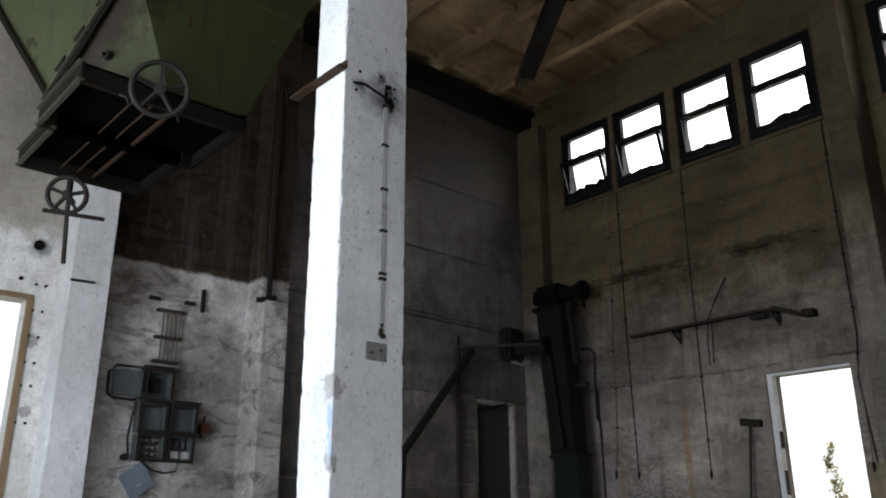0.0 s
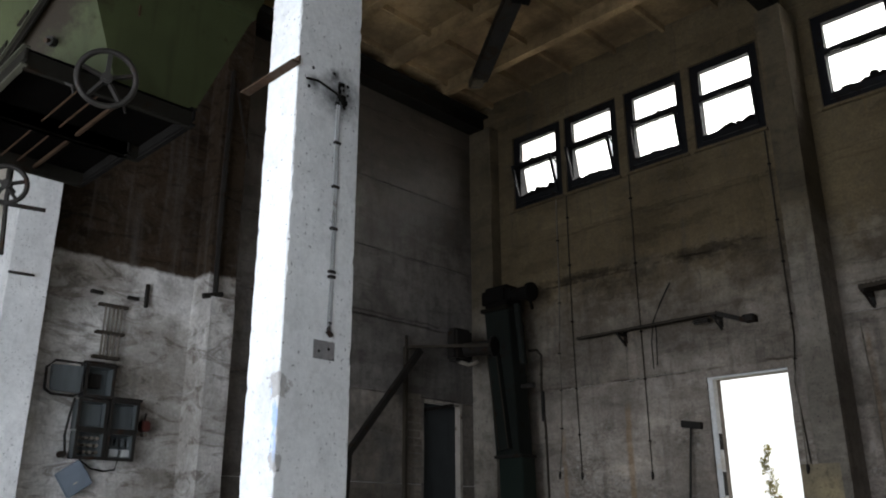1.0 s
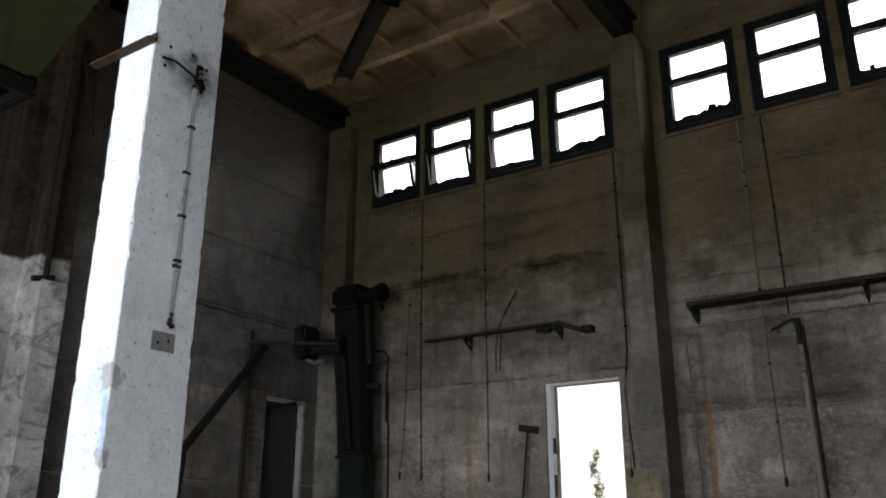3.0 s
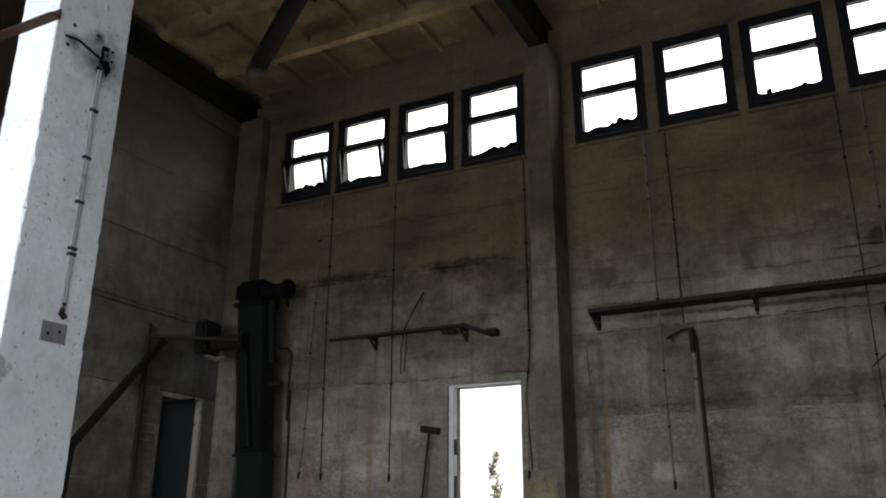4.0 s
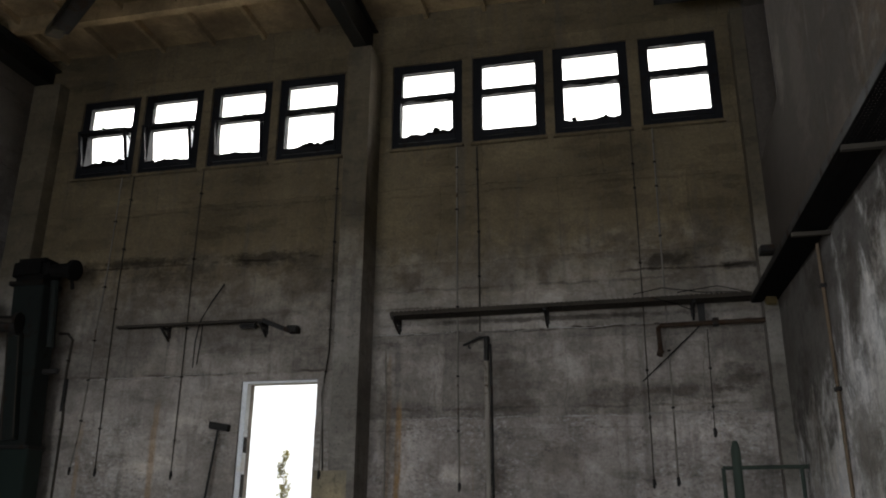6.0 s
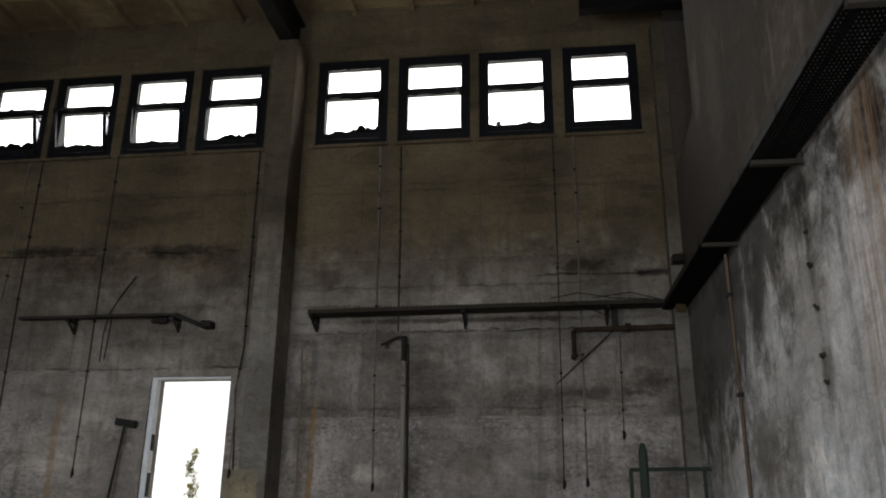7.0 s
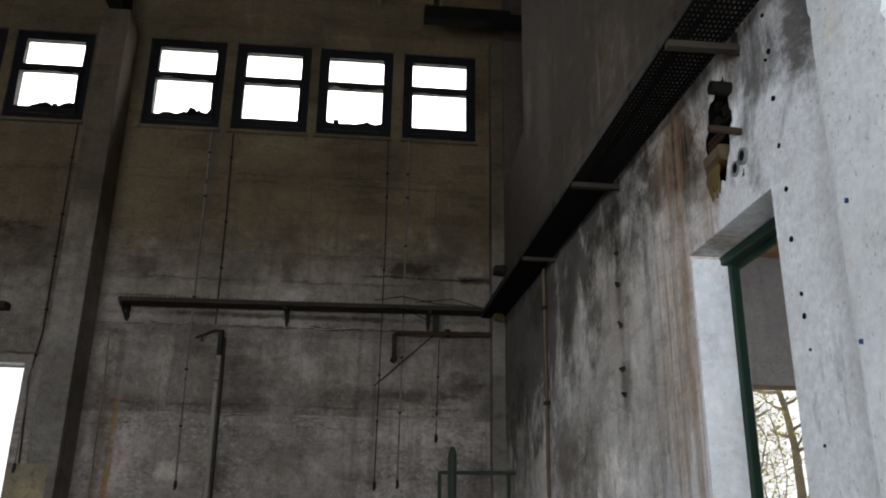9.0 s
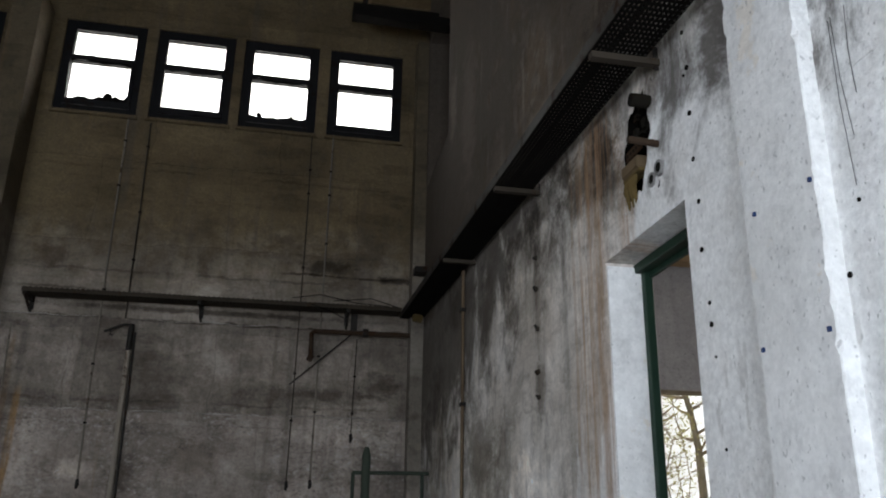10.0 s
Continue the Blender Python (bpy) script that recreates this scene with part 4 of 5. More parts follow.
def handwheel(centre, normal, radius, tilt=0.3):
    """A cast handwheel: rim, hub and five spokes, on a stub of shaft."""
    n = Vector(normal).normalized()
    turn = n.to_track_quat("Z", "Y").to_matrix().to_4x4()
    m = Matrix.Translation(centre) @ turn @ Matrix.Rotation(tilt, 4, "Z")
    bm = bmesh.new()
    rings = []
    for i in range(36):
        a = 2 * math.pi * i / 36
        rings.append([bm.verts.new(m @ Vector(((radius + 0.017 * math.cos(q)) * math.cos(a), (radius + 0.017 * math.cos(q)) * math.sin(a), 0.02 * math.sin(q)))) for q in (k * math.pi / 4 for k in range(8))])
    for i in range(36):
        r0, r1 = rings[i], rings[(i + 1) % 36]
        for k in range(8):
            bm.faces.new((r0[k], r1[k], r1[(k + 1) % 8], r0[(k + 1) % 8]))
    bmesh.ops.recalc_face_normals(bm, faces=bm.faces[:])
    wheel = part("handwheel", bm, M_STEEL, hopper, "grimy cast-iron handwheel", True)
    part("hub", tube([m @ Vector((0, 0, -0.05)), m @ Vector((0, 0, 0.035))], 0.032, 12), M_STEEL, wheel)
    for i in range(5):
        a = 2 * math.pi * i / 5
        d = Vector((math.cos(a), math.sin(a), 0))
        part("spoke", bar(m @ (d * 0.02), m @ (d * radius), 0.026, 0.018), M_STEEL, wheel)
    part("shaft", tube([m @ Vector((0, 0, -0.35)), m @ Vector((0, 0, 0.05))], 0.016, 8), M_STEEL, wheel)


handwheel((-4.22, 1.597, 3.19), (1.0, -0.35, -0.35), 0.155)
handwheel((-5.70, 1.60, 2.99), (1.0, -0.45, -0.25), 0.125)
part("hanger", tube([(-5.72, 1.62, 3.15), (-5.72, 1.62, 2.9), (-5.70, 1.64, 2.5)], 0.016, 6), M_STEEL, hopper)
part("hanger", bar((-5.75, 1.47, 2.86), (-5.66, 1.86, 2.86), 0.02, 0.025), M_STEEL, hopper)
for p in ((-4.34, 1.42, 3.14), (-4.34, 1.72, 3.13)):
    part("eye_bolt", tube([p, (p[0] + 0.03, p[1] + 0.03, p[2] - 0.02), (p[0] + 0.01, p[1] + 0.05, p[2] - 0.05)], 0.008, 6), M_STEEL, hopper)

# ---- west wall: distribution boxes and bus bars ----
board = thing("distribution_board", "open grey cast-iron fuse boxes with missing covers, on scuffed plaster", "fuse box")


def fuse_box(y0, y1, z0, z1, fill):
    x = WEST + 0.002
    bm = bmesh.new()
    cuboid(bm, x, x + 0.02, y0, y1, z0, z1)
    for a, b, c, d in ((y0, y0 + 0.02, z0, z1), (y1 - 0.02, y1, z0, z1), (y0 + 0.02, y1 - 0.02, z0, z0 + 0.02), (y0 + 0.02, y1 - 0.02, z1 - 0.02, z1)):
        cuboid(bm, x + 0.02, x + 0.14, a, b, c, d)
    bmesh.ops.recalc_face_normals(bm, faces=bm.faces[:])
    b = part("box", bm, M_GREYBOX, board)
    part("rim", ring_x(x + 0.14, x + 0.152, y0 - 0.012, y1 + 0.012, z0 - 0.012, z1 + 0.012, 0.028), M_STEEL, b)
    if fill == "fuses":
        for i in range(4):
            for j in range(3):
                cy, cz = y0 + 0.05 + i * (y1 - y0 - 0.1) / 3, z0 + 0.06 + j * 0.065
                part("fuse", tube([(x + 0.02, cy, cz), (x + 0.10, cy, cz)], 0.016, 8), M_CONDUIT, b)
    elif fill == "meters":
        for i in range(2):
            cy = y0 + 0.085 + i * 0.13
            part("switch", block(x + 0.02, x + 0.11, cy - 0.045, cy + 0.045, z0 + 0.03, z0 + 0.10, 0.006), M_PALE, b)
        for i in range(4):
            part("terminal", block(x + 0.02, x + 0.08, y0 + 0.05 + 0.06 * i, y0 + 0.075 + 0.06 * i, z0 + 0.13, z0 + 0.20, 0.003), M_GREYBOX, b)
    elif fill == "window":
        part("dusty_plate", block(x + 0.08, x + 0.086, y0 + 0.03, y1 - 0.03, z0 + 0.03, z1 - 0.03), M_GREYBOX, b)
    else:
        part("relay", block(x + 0.02, x + 0.07, y0 + 0.06, y1 - 0.09, z0 + 0.09, z1 - 0.07, 0.008), M_STEEL, b)
        part("dusty_plate", block(x + 0.021, x + 0.03, y0 + 0.03, y1 - 0.03, z0 + 0.03, z1 - 0.03), M_GREYBOX, b)
    return b


def ring_x(x0, x1, y0, y1, z0, z1, w):
    bm = bmesh.new()
    cuboid(bm, x0, x1, y0, y0 + w, z0, z1)
    cuboid(bm, x0, x1, y1 - w, y1, z0, z1)
    cuboid(bm, x0, x1, y0 + w, y1 - w, z0, z0 + w)
    cuboid(bm, x0, x1, y0 + w, y1 - w, z1 - w, z1)
    bmesh.ops.recalc_face_normals(bm, faces=bm.faces[:])
    return bm


fuse_box(3.20, 3.47, 1.97, 2.27, "relay")
fuse_box(3.17, 3.44, 1.67, 1.935, "window")
fuse_box(3.48, 3.75, 1.67, 1.945, "window")
fuse_box(3.18, 3.45, 1.40, 1.65, "fuses")
fuse_box(3.48, 3.74, 1.40, 1.65, "meters")
part("hood", solid([(WEST + 0.002, 3.18, 2.275), (WEST + 0.17, 3.19, 2.275), (WEST + 0.17, 3.50, 2.275), (WEST + 0.002, 3.52, 2.275), (WEST + 0.002, 3.22, 2.33), (WEST + 0.13, 3.24, 2.31), (WEST + 0.13, 3.46, 2.31), (WEST + 0.002, 3.48, 2.33)]), M_STEEL, board)
part("open_cover", solid([(-7.90, 2.88, 1.99), (-7.87, 3.15, 1.98), (-7.905, 3.15, 1.98), (-7.935, 2.88, 1.99), (-7.90, 2.86, 2.23), (-7.87, 3.16, 2.24), (-7.905, 3.16, 2.24), (-7.935, 2.86, 2.23)], 0.012), M_GREYBOX, board, "grey cover swung open")
part("cover_rim", tube([(-7.93, 2.84, 2.00), (-7.92, 2.83, 2.20), (-7.91, 2.90, 2.27), (-7.90, 3.14, 2.27), (-7.89, 3.17, 2.0), (-7.90, 3.10, 1.955), (-7.92, 2.90, 1.96), (-7.93, 2.84, 2.00)], 0.014, 6), M_STEEL, board)
part("box_hood", block(WEST + 0.002, WEST + 0.17, 3.47, 3.78, 1.955, 1.985, 0.006), M_STEEL, board)
part("feed_cable", tube([(-7.98, 3.15, 1.95), (-7.97, 3.12, 1.8), (-7.98, 3.10, 1.6), (-7.98, 3.13, 1.42)], 0.012, 6), M_STEEL, board)
part("loose_cable", tube([(-7.95, 3.25, 1.39), (-7.92, 3.35, 1.31), (-7.93, 3.48, 1.29), (-7.95, 3.60, 1.31), (-7.96, 3.62, 1.39)], 0.009, 6), M_SOOTSHADE, board)
part("knob", tube([(-8.04, 3.10, 1.43), (-7.96, 3.10, 1.43)], 0.03, 10), M_STEEL, board)
cover = thing("loose_cover", "blue-grey metal fuse box cover hanging askew", "cover")
m = Matrix.Translation((-7.96, 3.23, 1.215)) @ Matrix.Rotation(radians(35), 4, "X")
bm = block(-0.02, 0.02, -0.13, 0.13, -0.13, 0.13, 0.01, 2)
bm.transform(m)
part("plate", bm, M_BLUEGREY, cover)
bm = block(0.0205, 0.0225, -0.035, 0.01, -0.045, -0.035)
bm.transform(m)
part("name_plate", bm, M_CREAM, cover)
part("hook_wire", tube([(-7.96, 3.28, 1.37), (-7.97, 3.27, 1.40), (-7.99, 3.28, 1.43)], 0.005, 5), M_STEEL, cover)
button = thing("emergency_switch", "dull red switch with pipe stubs beside the fuse boxes", "switch")
part("button", block(WEST + 0.002, -7.93, 3.83, 3.91, 1.69, 1.79, 0.012, 2), M_RED, button)
part("stem", tube([(-8.0, 3.87, 1.79), (-8.0, 3.88, 1.87)], 0.012, 8), M_STEEL, button)
for y, z in ((3.80, 1.66), (3.88, 1.66)):
    part("stub", tube([(-8.04, y, z), (-7.97, y, z)], 0.022, 10), M_CONDUIT, button)
bars = thing("bus_bars", "rusty bus bars on three wall brackets", "bus bars")
for i in range(5):
    y = 3.34 + 0.042 * i
    part("bus_bar", bar((-8.0, y - 0.01 * (i % 2), 2.36), (-8.0, y, 2.90), 0.008, 0.02), M_CONDUIT, bars)
for y0, y1, z in ((3.27, 3.57, 2.90), (3.27, 3.56, 2.62), (3.27, 3.54, 2.375)):
    part("bracket", block(WEST + 0.002, -7.985, y0, y1, z - 0.015, z + 0.015, 0.004), M_DCONDUIT, bars)
for y0, y1, z0, z1 in ((3.18, 3.30, 3.0, 3.035), (3.56, 3.68, 3.005, 3.04), (3.745, 3.78, 2.95, 3.2)):
    part("wall_bracket", block(WEST + 0.002, -8.01, y0, y1, z0, z1, 0.003), M_STEEL, bars)

# west wall near the open gate
frame_w = thing("door_3", "open gateway with a thin brown wooden frame", "doorway", kind="structure")
part("jamb", block(-8.07, -8.03, 2.05, 2.105, 0, 2.845, 0.004), M_BROWN, frame_w)
part("head", block(-8.07, -8.03, 0.2, 2.05, 2.80, 2.845, 0.004), M_BROWN, frame_w)
for y, z, r in ((2.08, 3.33, 0.05), (1.76, 2.97, 0.02), (1.97, 2.985, 0.02)):
    single("wall_plug", tube([(-8.06, y, z), (-8.035, y, z)], r, 10), M_SOOTSHADE, "dark rusty anchor plug in the wall", "wall plug", "west wall plugs")
for z in (2.95, 2.70, 2.46, 2.22, 2.01, 1.68):
    for dy in (-0.04, 0.045):
        single("wall_plug", tube([(-8.06, 2.15 + dy, z), (-8.04, 2.15 + dy, z)], 0.014, 8), M_SOOTSHADE, "small dark anchor hole in white plaster", "wall plug", "west wall plugs")
single("wall_rod", tube([(-7.70, 2.30, 2.96), (-7.69, 2.52, 2.965)], 0.012, 6), M_STEEL, "thin rusty rod pinned to the pilaster", "rod")
pipe_w = thing("wall_pipe", "dark rusty pipe rising beside the pilaster with a loose rod", "pipe")
part("riser", tube([(-7.70, 4.36, 3.12), (-7.70, 4.35, 4.6), (-7.70, 4.36, 5.85)], 0.03, 8), M_STEEL, pipe_w)
part("foot", tube([(-7.66, 4.20, 3.09), (-7.66, 4.33, 3.12), (-7.66, 4.42, 3.15)], 0.03, 8), M_STEEL, pipe_w)
part("loose_rod", tube([(-7.69, 4.37, 5.8), (-7.66, 4.61, 4.8)], 0.014, 6), M_STEEL, pipe_w)

# ---- west wall: inner door and steel frame ----
inner = thing("door_2", "dark blue-grey closed door in a worn white frame", "door", kind="structure")
part("leaf", block(-8.16, -8.12, 7.83, 8.50, 0, 2.38, 0.004), M_DOOR, inner)
part("jamb", worn_block(-8.13, -8.035, 8.50, 8.56, 0, 2.415, 0.008, seed=31), M_WOOD, inner)
part("head", block(-8.11, -8.035, 7.82, 8.50, 2.385, 2.42, 0.004), M_WOOD, inner)
part("closer_arm", bar((-8.08, 7.86, 2.28), (-8.02, 8.36, 2.385), 0.03, 0.045), M_STEEL, inner)
rnd = random.Random(8)
bm = bmesh.new()
for k in range(15):
    z = 1.02 + 0.098 * k
    cuboid(bm, -8.052, -8.043, 7.42 + rnd.uniform(0, 0.05), 7.78 - rnd.uniform(0, 0.04), z, z + 0.078)
bmesh.ops.recalc_face_normals(bm, faces=bm.faces[:])
single("bare_brickwork", bm, M_PIL, "limewashed brick courses showing beside the door", "brickwork", kind="stuff")
brace = thing("steel_frame", "dark steel post with an arm and a diagonal brace", "steel frame")
part("post", bar((-7.99, 7.42, 0.0), (-7.97, 7.40, 3.06), 0.05, 0.05), M_DCONDUIT, brace)
part("arm", bar((-7.99, 7.40, 3.06), (-7.12, 8.10, 3.06), 0.04, 0.04), M_DCONDUIT, brace)
part("diagonal", bar((-7.86, 7.56, 3.02), (-7.85, 6.36, 1.60), 0.07, 0.08), M_STEEL, brace)
part("diagonal_foot", bar((-7.85, 6.37, 1.61), (-7.85, 6.28, 0.0), 0.07, 0.08), M_STEEL, brace)
part("stub", tube([(-7.98, 7.42, 3.06), (-7.98, 7.42, 3.22)], 0.02, 6), M_STEEL, brace)
gear = thing("gear_unit", "dark greasy gear housing on a bracket", "gearbox")
part("housing", block(-7.82, -7.62, 8.0, 8.36, 2.92, 3.38, 0.04, 2), M_STEEL, gear)
part("motor", tube([(-7.62, 8.2, 3.08), (-7.2, 8.3, 3.08)], 0.10, 14), M_STEEL, gear)
part("flange", tube([(-7.22, 8.3, 3.08), (-7.18, 8.31, 3.08)], 0.14, 14), M_STEEL, gear)
part("bolts", tube([(-7.7, 8.15, 2.92), (-7.55, 8.2, 2.86), (-7.45, 8.25, 2.90)], 0.03, 6), M_CONDUIT, gear)

# ---- elevator leg in the corner ----
leg = thing("bucket_elevator", "dark green grain elevator leg with a black drive head", "elevator")
part("casing", solid([(-7.26, 8.44, 0), (-6.86, 8.44, 0), (-6.86, 8.70, 0), (-7.26, 8.70, 0), (-7.28, 8.44, 1.64), (-6.88, 8.44, 1.64), (-6.88, 8.70, 1.64), (-7.28, 8.70, 1.64)], 0.01), M_DKGREEN, leg, "dark green lower casing")
part("casing", solid([(-7.31, 8.42, 1.642), (-6.91, 8.42, 1.642), (-6.91, 8.70, 1.642), (-7.31, 8.70, 1.642), (-7.47, 8.42, 3.66), (-7.03, 8.42, 3.66), (-7.03, 8.70, 3.66), (-7.47, 8.70, 3.66)], 0.01), M_GREASE, leg, "grease-blackened upper casing")
part("casing_flange", block(-7.33, -6.86, 8.40, 8.71, 1.62, 1.66, 0.005), M_STEEL, leg)
part("head", block(-7.52, -7.00, 8.36, 8.74, 3.66, 3.96, 0.07, 3), M_SOOTSHADE, leg, "black drive head")
part("head_band", block(-7.50, -7.00, 8.37, 8.73, 3.60, 3.655, 0.01), M_RAIL, leg)
part("drive_motor", tube([(-7.0, 8.52, 3.80), (-6.74, 8.52, 3.80)], 0.09, 14), M_SOOTSHADE, leg)
part("motor_cap", tube([(-6.74, 8.52, 3.80), (-6.68, 8.52, 3.79)], 0.13, 14), M_SOOTSHADE, leg)
part("motor_foot", bar((-6.72, 8.52, 3.68), (-6.69, 8.52, 3.55), 0.03, 0.03), M_SOOTSHADE, leg)
part("chute", bar((-7.27, 8.38, 2.98), (-7.10, 8.38, 1.72), 0.17, 0.07), M_GREASE, leg)
for dx in (-0.10, 0.09):
    part("chute_edge", bar((-7.27 + dx * 0.85, 8.338, 2.98), (-7.10 + dx * 0.85, 8.338, 1.72), 0.012, 0.014), M_DCONDUIT, leg)
part("side_pipe", tube([(-6.94, 8.5, 3.66), (-6.86, 8.5, 2.82)], 0.05, 8), M_GREASE, leg)
part("side_bracket", block(-6.90, -6.70, 8.48, 8.54, 2.50, 2.56, 0.004), M_STEEL, leg)

# ---- conduits down the north wall ----


def conduit(points, radius, material, label, clips=(), tip=True, group="wall conduits"):
    t = thing("wall_conduit", label, "conduit", group)
    part("pipe", tube(points, radius * 0.95, 6), material, t)
    for z in clips:
        x, y = None, None
        for p, q in zip(points, points[1:]):
            if min(p[2], q[2]) <= z <= max(p[2], q[2]) and p[2] != q[2]:
                k = (z - p[2]) / (q[2] - p[2])
                x, y = p[0] + (q[0] - p[0]) * k, p[1] + (q[1] - p[1]) * k
        if x is not None:
            part("clip", block(x - 0.016, x + 0.016, y - radius - 0.003, NORTH, z - 0.009, z + 0.009), M_RAIL, t)
    if tip:
        e = Vector(points[-1])
        part("cable_end", tube([e + Vector((0, 0, 0.03)), e + Vector((0.004, -0.008, -0.02)), e + Vector((-0.004, -0.004, -0.06))], [0.016, 0.02, 0.01], 6), M_STEEL, t)
    return t


Y = NORTH - 0.018
conduit([(-6.55, Y, 5.23), (-6.57, Y, 3.9), (-6.62, Y, 3.05), (-6.62, Y, 2.45), (-6.65, Y, 1.8), (-6.70, Y, 1.42)], 0.009, M_CONDUIT, "pale thin conduit wandering down the wall", (4.6, 3.7, 3.0, 2.5, 2.0))
conduit([(-6.37, Y, 5.25), (-6.38, Y, 3.4), (-6.37, Y, 2.4), (-6.35, Y, 1.40)], 0.009, M_DCONDUIT, "thin dark conduit under the windows", (4.9, 4.2, 3.4, 2.5, 1.9))
conduit([(-5.34, Y, 5.28), (-5.35, Y, 3.9), (-5.34, Y, 2.6), (-5.34, Y, 1.36)], 0.008, M_DCONDUIT, "thin dark conduit under the windows", (4.9, 4.0, 3.1, 2.5, 1.75))
conduit([(-3.47, Y, 5.23), (-3.47, Y, 4.07), (-3.46, Y, 2.74), (-3.52, Y, 2.25), (-3.49, Y, 1.8), (-3.46, Y, 1.28)], 0.010, M_DCONDUIT, "thin dark conduit beside the pilaster", (4.8, 4.1, 3.6, 3.0, 2.5))
conduit([(-7.14, Y, 3.11), (-7.0, Y - 0.01, 3.10), (-6.93, Y, 3.02), (-6.95, Y, 2.6), (-6.90, Y, 2.0), (-6.88, Y, 0.1)], 0.019, M_DCONDUIT, "bent dark pipe with rusty joints", (2.75, 2.45, 2.25, 1.9), False)
conduit([(-6.93, Y, 2.52), (-6.93, Y, 2.12)], 0.032, M_STEEL, "short rusty pipe sleeve", (), False)
conduit([(-1.94, Y, 5.22), (-1.93, Y, 3.84), (-1.92, Y, 2.4), (-1.90, Y, 1.22)], 0.011, M_CONDUIT, "pale straight conduit under the windows", (4.95, 4.4, 3.2, 2.4, 1.8))
conduit([(-1.69, Y, 5.2), (-1.67, Y, 4.0), (-1.665, Y, 2.9)], 0.010, M_DCONDUIT, "dark thin conduit under the windows", (4.9, 4.1, 3.55), False)
conduit([(0.14, Y, 5.28), (0.15, Y, 4.0), (0.14, Y, 2.5), (0.13, Y, 1.25)], 0.007, M_DCONDUIT, "thin grimy conduit under the windows", (4.8, 4.5, 3.6, 2.4, 1.9))
conduit([(0.39, Y, 5.28), (0.385, Y, 4.0), (0.38, Y, 2.6), (0.37, Y, 1.27)], 0.010, M_CONDUIT, "pale conduit with small clips", (4.8, 4.5, 3.9, 2.6, 2.0))
conduit([(0.79, Y, 2.82), (0.77, Y, 1.75)], 0.006, M_DCONDUIT, "short thin hanging cable", (2.4, 2.0))
conduit([(-2.77, Y, 2.80), (-2.75, Y, 2.2), (-2.73, Y, 0.2)], 0.008, M_CONDUIT, "dark cable in a wall groove", (), False)
conduit([(-3.33, 8.525, 2.36), (-3.325, 8.525, 1.9), (-3.33, 8.525, 1.33)], 0.008, M_CONDUIT, "thin grey cable on the pilaster", ())

stand = thing("stand_pipe", "grey stand pipe with a hooked rusty top", "pipe")
part("pipe", tube([(-1.585, 8.94, 2.55), (-1.58, 8.94, 1.8), (-1.555, 8.94, 0.0)], 0.026, 10), M_PIPE, stand)
part("pipe", tube([(-1.545, 8.97, 2.75), (-1.535, 8.97, 2.2), (-1.515, 8.97, 0.0)], 0.012, 6), M_STEEL, stand)
part("sleeve", tube([(-1.585, 8.94, 2.83), (-1.585, 8.94, 2.56)], 0.031, 10), M_STEEL, stand)
part("hook", tube([(-1.585, 8.94, 2.82), (-1.66, 8.93, 2.82), (-1.77, 8.90, 2.76), (-1.84, 8.90, 2.73)], 0.014, 6), M_STEEL, stand)
part("hook", tube([(-1.77, 8.90, 2.76), (-1.78, 8.89, 2.70), (-1.75, 8.89, 2.69)], 0.010, 6), M_STEEL, stand)
cross = thing("cross_pipe", "rusty level pipe with a dropped elbow and a thin diagonal stay", "pipe")
part("pipe", tube([(0.29, 8.86, 2.56), (0.285, 8.86, 2.82), (0.32, 8.86, 2.85), (1.52, 8.86, 2.865)], 0.027, 10), M_RUST, cross)
part("cap", tube([(0.295, 8.86, 2.58), (0.275, 8.84, 2.53)], 0.034, 10), M_RUST, cross)
part("stay", tube([(0.72, 8.92, 2.85), (0.09, 8.97, 2.28)], 0.008, 6), M_STEEL, cross)
part("hanger", bar((0.74, 8.90, 2.87), (0.74, 8.90, 3.12), 0.07, 0.03), M_STEEL, cross)
part("collar", tube([(0.84, 8.86, 2.862), (0.90, 8.86, 2.863)], 0.048, 10), M_STEEL, cross)


